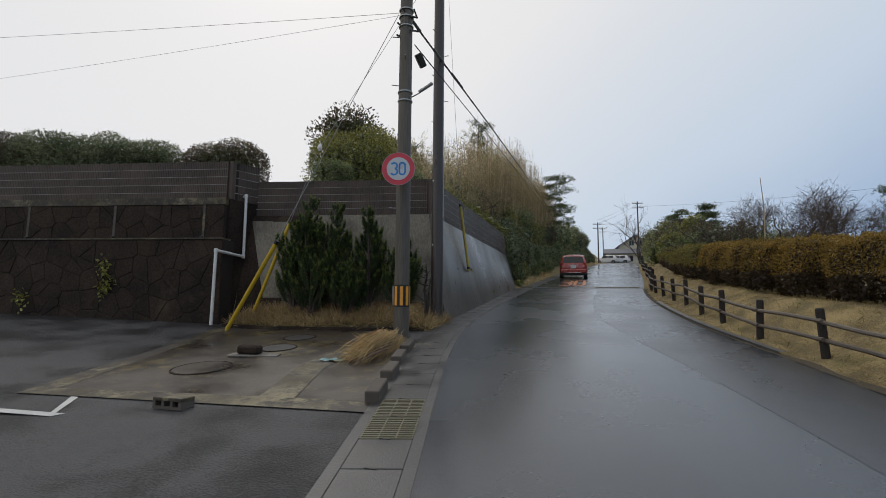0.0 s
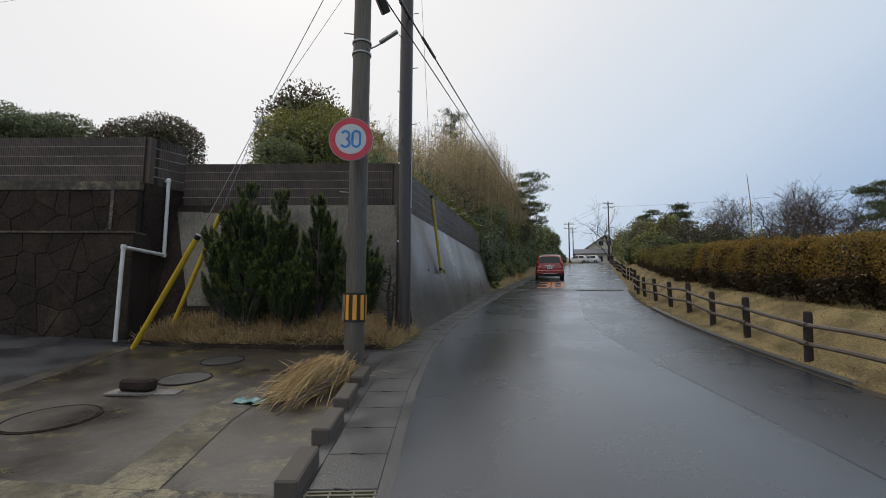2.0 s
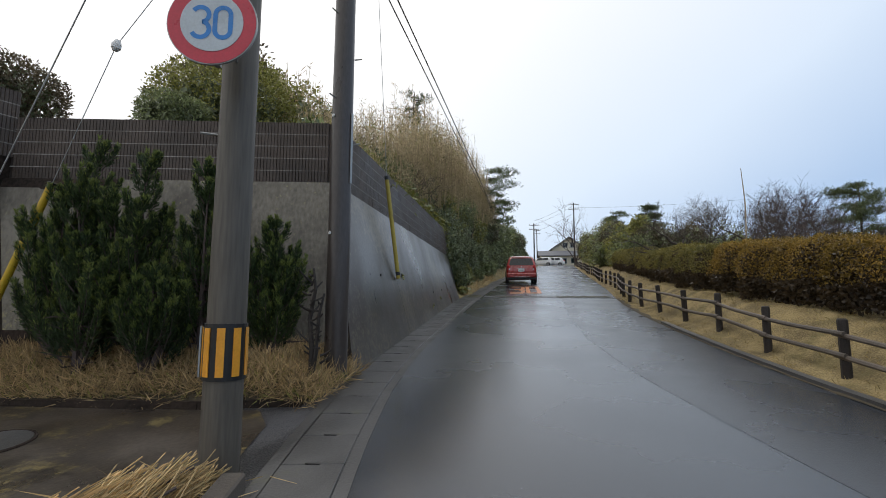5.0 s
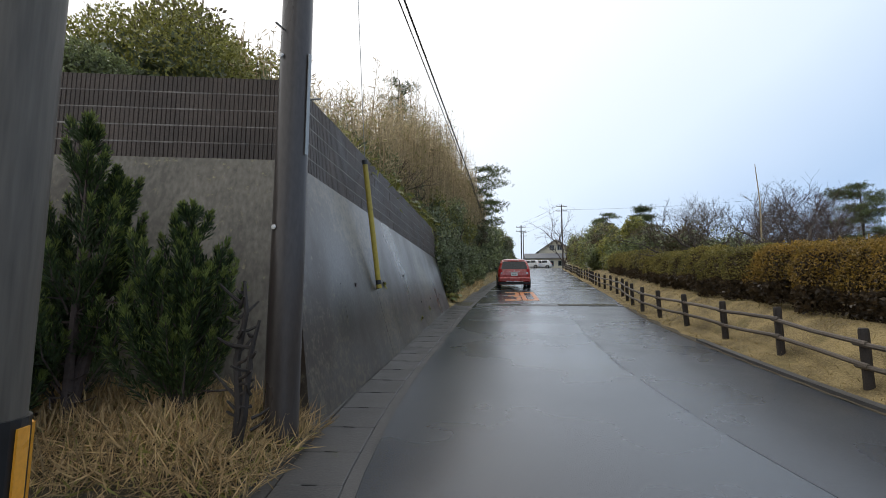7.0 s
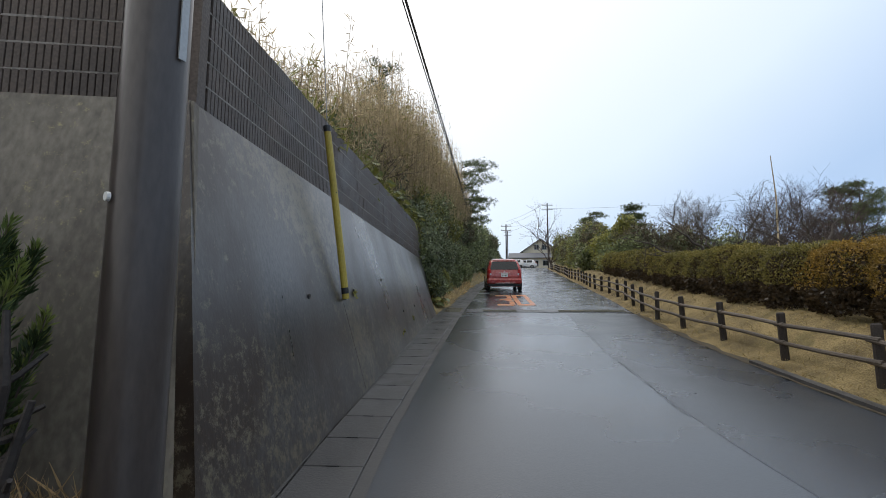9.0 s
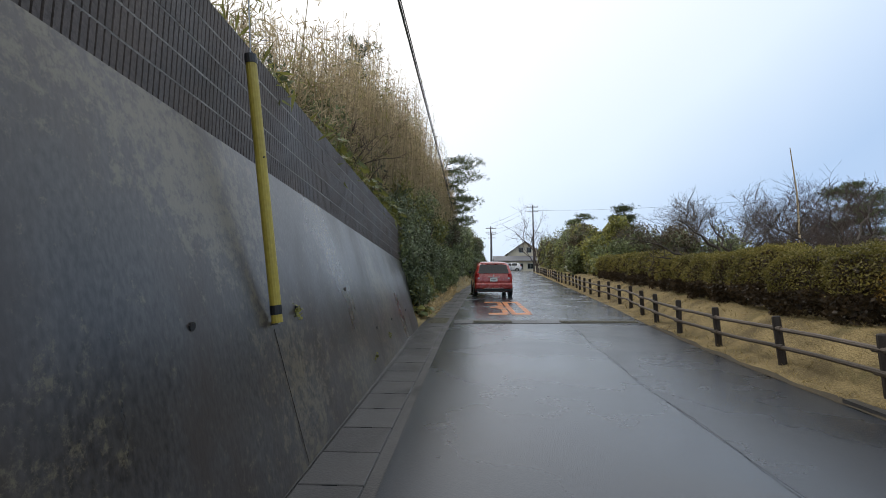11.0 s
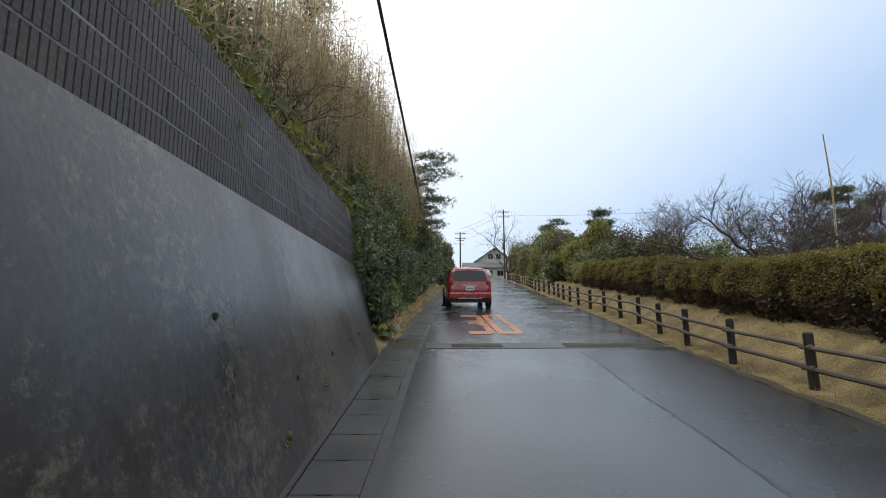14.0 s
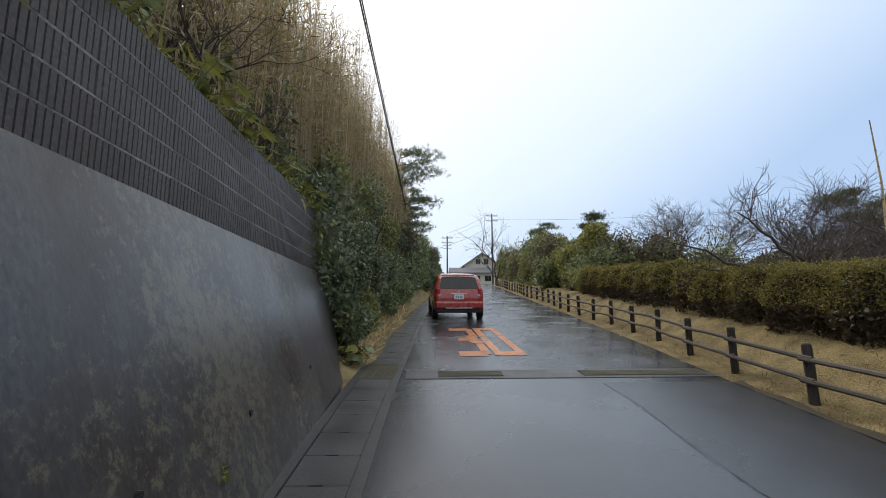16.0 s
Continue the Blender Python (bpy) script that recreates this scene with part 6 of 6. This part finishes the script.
    pane("rear_window", [(-0.68, 0.075, 1.04), (0.68, 0.075, 1.04), (0.58, 0.285, 1.42), (-0.58, 0.285, 1.42)])
    pane("windscreen", [(0.66, 3.22, 0.99), (-0.66, 3.22, 0.99), (-0.58, 2.68, 1.38), (0.58, 2.68, 1.38)])
    for sx in (-1, 1):
        for y0, y1, y2, y3 in ((0.62, 1.52, 1.52, 0.66), (1.60, 2.75, 2.42, 1.60)):
            z1 = 1.42
            pts = [(sx * 0.848, y0, 1.01), (sx * 0.848, y1, 1.0), (sx * 0.705, y2, z1), (sx * 0.705, y3, z1)]
            pane("side_window", pts if sx > 0 else pts[::-1])
        q = Geo()
        q.box((-0.06, -0.07, -0.055), (0.06, 0.07, 0.055), pose(sx * 0.93, 2.6, 1.02), bevel=0.025)
        part("mirror", q, M_BLACK, ob)
        q = Geo()
        q.box((-0.02, -0.03, -0.16), (0.11, 0.14, 0.16), pose(sx * 0.70 - 0.045, 0.045, 0.90, 6, 0, 0), bevel=0.03)
        lamp = part("tail_light", q, M_LENSRED, ob)
        q = Geo()
        q.tube([(sx * 0.66, 0.004, 0.83), (sx * 0.66, 0.02, 0.83)], 0.04, 12)
        part("reverse_lens", q, M_SIGNWHITE, lamp, "pale round lens")
        for yy_ in (1.05, 1.75):
            q = Geo()
            q.box((-0.012, -0.08, -0.014), (0.012, 0.08, 0.014), pose(sx * 0.856, yy_, 0.9), bevel=0.006)
            part("door_handle", q, M_CHROME, ob)
    if detail:
        q = Geo()
        q.box((-0.82, -0.06, 0.36), (0.82, 0.16, 0.62), bevel=0.06)
        part("bumper", q, paint, ob)
        q = Geo()
        q.box((-0.78, -0.03, 0.24), (0.78, 0.2, 0.37), bevel=0.03)
        part("lower_bumper", q, M_BLACK, ob)
        q = Geo()
        q.box((-0.45, -0.07, 0.385), (0.45, -0.05, 0.41), bevel=0.004)
        part("chrome_strip", q, M_CHROME, ob)
        q = Geo()
        q.box((-0.27, 0.010, 0.865), (0.27, 0.045, 0.895), bevel=0.006)
        part("garnish", q, M_CHROME, ob, "chrome strip above the plate")
        q = Geo()
        q.box((-0.165, -0.012, 0.69), (0.165, 0.0, 0.855))
        plate = part("number_plate", q, M_PLATE, ob, "white number plate with dark bars")
        for x0, x1 in ((-0.10, -0.06), (-0.04, -0.005), (0.03, 0.06), (0.075, 0.105)):
            q = Geo()
            q.box((x0, -0.016, 0.745), (x1, -0.012, 0.785))
            part("bar", q, M_BLACK, plate)
        q = Geo()
        q.tube([(0, 0.022, 0.955), (0, 0.036, 0.955)], 0.032, 16)
        part("badge", q, M_CHROME, ob)
        q = Geo()
        q.tube([(0.2, 0.12, 1.04), (0.0, 0.14, 1.09), (-0.35, 0.135, 1.08)], 0.012, 6)
        part("wiper", q, M_BLACK, ob)
        q = Geo()
        q.tube([(0.45, -0.02, 0.27), (0.45, 0.15, 0.27)], 0.035, 12)
        part("exhaust", q, M_STEEL, ob)
        q = Geo()
        q.box((-0.55, 0.30, 1.475), (0.55, 0.42, 1.50), bevel=0.01)
        part("roof_spoiler", q, paint, ob)
    return ob


car(-1.12, 31.9, 2, M_CARRED, "red hatchback car on the wet road")
car(4.6, 90.0, 70, M_CARWHITE, "white hatchback parked by the far house", False)
car(6.6, 91.0, 75, M_CARWHITE, "white hatchback parked by the far house", False)

# ---- far house ----
M_WALLH = mat("cream_render", (0.46, 0.42, 0.32), (0.60, 0.56, 0.45), 0.85, 0.6, 12, 0.1)
M_ROOF = mat("grey_roof", (0.10, 0.105, 0.115), (0.17, 0.175, 0.19), 0.5, 1.0, 15, 0.2)
M_TAN = mat("tan_render", (0.45, 0.32, 0.14), (0.58, 0.43, 0.2), 0.85, 0.6, 12, 0.1)
HZ = base(98) + 0.1
house = thing("house", (6.5, 100, HZ), "cream two-storey house with grey gabled roofs", "house")


def gable(x0, x1, y0, y1, z0, eave, ridge, parent, m, over=0.5, along_x=False):
    q = Geo()
    xm, ym = (x0 + x1) / 2, (y0 + y1) / 2
    q.box((x0, y0, z0), (x1, y1, eave))
    if not along_x:
        q.add([(x0, y0, eave), (x1, y0, eave), (xm, y0, ridge), (x0, y1, eave), (x1, y1, eave), (xm, y1, ridge)], [(0, 1, 2), (3, 5, 4)])
    else:
        q.add([(x0, y0, eave), (x0, y1, eave), (x0, ym, ridge), (x1, y0, eave), (x1, y1, eave), (x1, ym, ridge)], [(0, 2, 1), (3, 4, 5)])
    part("wall", q, m, parent)
    q = Geo()
    t = 0.14
    for sgn in (-1, 1):
        if not along_x:
            k = (ridge - eave) / (xm - x0)
            xe = xm + sgn * (xm - x0 + over)
            ze = ridge - k * (xm - x0 + over)
            v = [(xm, y0 - over, ridge), (xe, y0 - over, ze), (xe, y1 + over, ze), (xm, y1 + over, ridge)]
        else:
            k = (ridge - eave) / (ym - y0)
            ye = ym + sgn * (ym - y0 + over)
            ze = ridge - k * (ym - y0 + over)
            v = [(x0 - over, ym, ridge), (x0 - over, ye, ze), (x1 + over, ye, ze), (x1 + over, ym, ridge)]
        v = v + [(a, b, c + t) for a, b, c in v]
        q.add(v, [(0, 1, 2, 3), (4, 7, 6, 5), (0, 4, 5, 1), (1, 5, 6, 2), (2, 6, 7, 3), (3, 7, 4, 0)])
    part("roof", q, M_ROOF, parent)


gable(-1.2, 5.5, 3.0, 10.0, 0, 4.0, 6.3, house, M_WALLH, 0.6)
gable(-3.6, 4.4, 0.0, 3.0, 0, 2.5, 3.3, house, M_WALLH, 0.5, True)
for x, y, z, w, h in ((1.4, 2.97, 4.3, 0.8, 0.9), (2.9, 2.97, 4.3, 0.8, 0.9), (-2.6, -0.03, 0.9, 1.4, 1.1), (0.6, -0.03, 0.8, 1.5, 1.0), (2.8, -0.03, 0.9, 1.1, 0.9)):
    q = Geo()
    q.box((x - w / 2 - 0.07, y - 0.03, z - 0.07), (x + w / 2 + 0.07, y + 0.02, z + h + 0.07))
    win = part("window", q, M_STEEL, house)
    for s in (-1, 1):
        q = Geo()
        q.box((x + (0.03 if s > 0 else -w / 2), y - 0.045, z), (x + (w / 2 if s > 0 else -0.03), y - 0.03, z + h))
        part("pane", q, M_GLASS, win)
q = Geo()
q.box((-3.0, -2.2, 0), (-1.0, -0.9, 1.5), bevel=0.05)
shed = thing("shed", (6.5, 100, HZ), "small tan shed in front of the house", "shed")
part("shed_wall", q, M_TAN, shed)
q = Geo()
q.box((-3.15, -2.4, 1.5), (-0.85, -0.7, 1.62), bevel=0.03)
part("shed_roof", q, M_ROOF, shed)
# low roof of a pavilion beyond the hedge
pav = thing("pavilion", (30, 46, base(46)), "dark-roofed pavilion half hidden behind trees", "pavilion")
gable(-3, 3, -2, 2, 0, 2.2, 3.4, pav, M_TAN, 0.7, True)

# far poles and lines


def far_pole(x, y, h, arms=2):
    p = thing("utility_pole", (x, y, base(y)), "distant grey utility pole with crossarms", "utility pole", "distant poles")
    q = Geo()
    q.tube([(0, 0, -0.2), (0, 0, h)], [0.13, 0.09], 8)
    part("shaft", q, M_POLE2, p)
    for i in range(arms):
        q = Geo()
        q.box((-0.8, -0.05, h - 0.35 - 0.7 * i), (0.8, 0.05, h - 0.25 - 0.7 * i))
        arm_ = part("crossarm", q, M_STEEL, p)
        for x_ in (-0.7, -0.3, 0.3, 0.7):
            q = Geo()
            q.tube([(x_, 0, h - 0.25 - 0.7 * i), (x_, 0, h - 0.08 - 0.7 * i)], 0.05, 6)
            part("insulator", q, M_WHITE, arm_)
    return p


far_pole(7.2, 80, 9.8)
far_pole(1.2, 84, 7.0)
far_pole(2.6, 110, 9.0)
far_pole(13.5, 84, 8.0, 0)
for z in (0.0, 0.6, -1.2):
    wire("overhead_cable", [(1.2, 84, base(84) + 6.8 + z), (7.2, 80, base(80) + 9.4 + z)], 0.012, "thin dark line between distant poles", 0.25)
wire("overhead_cable", [(7.2, 80, base(80) + 9.0), (40, 70, base(70) + 9.5)], 0.012, "thin dark line between distant poles", 0.5)
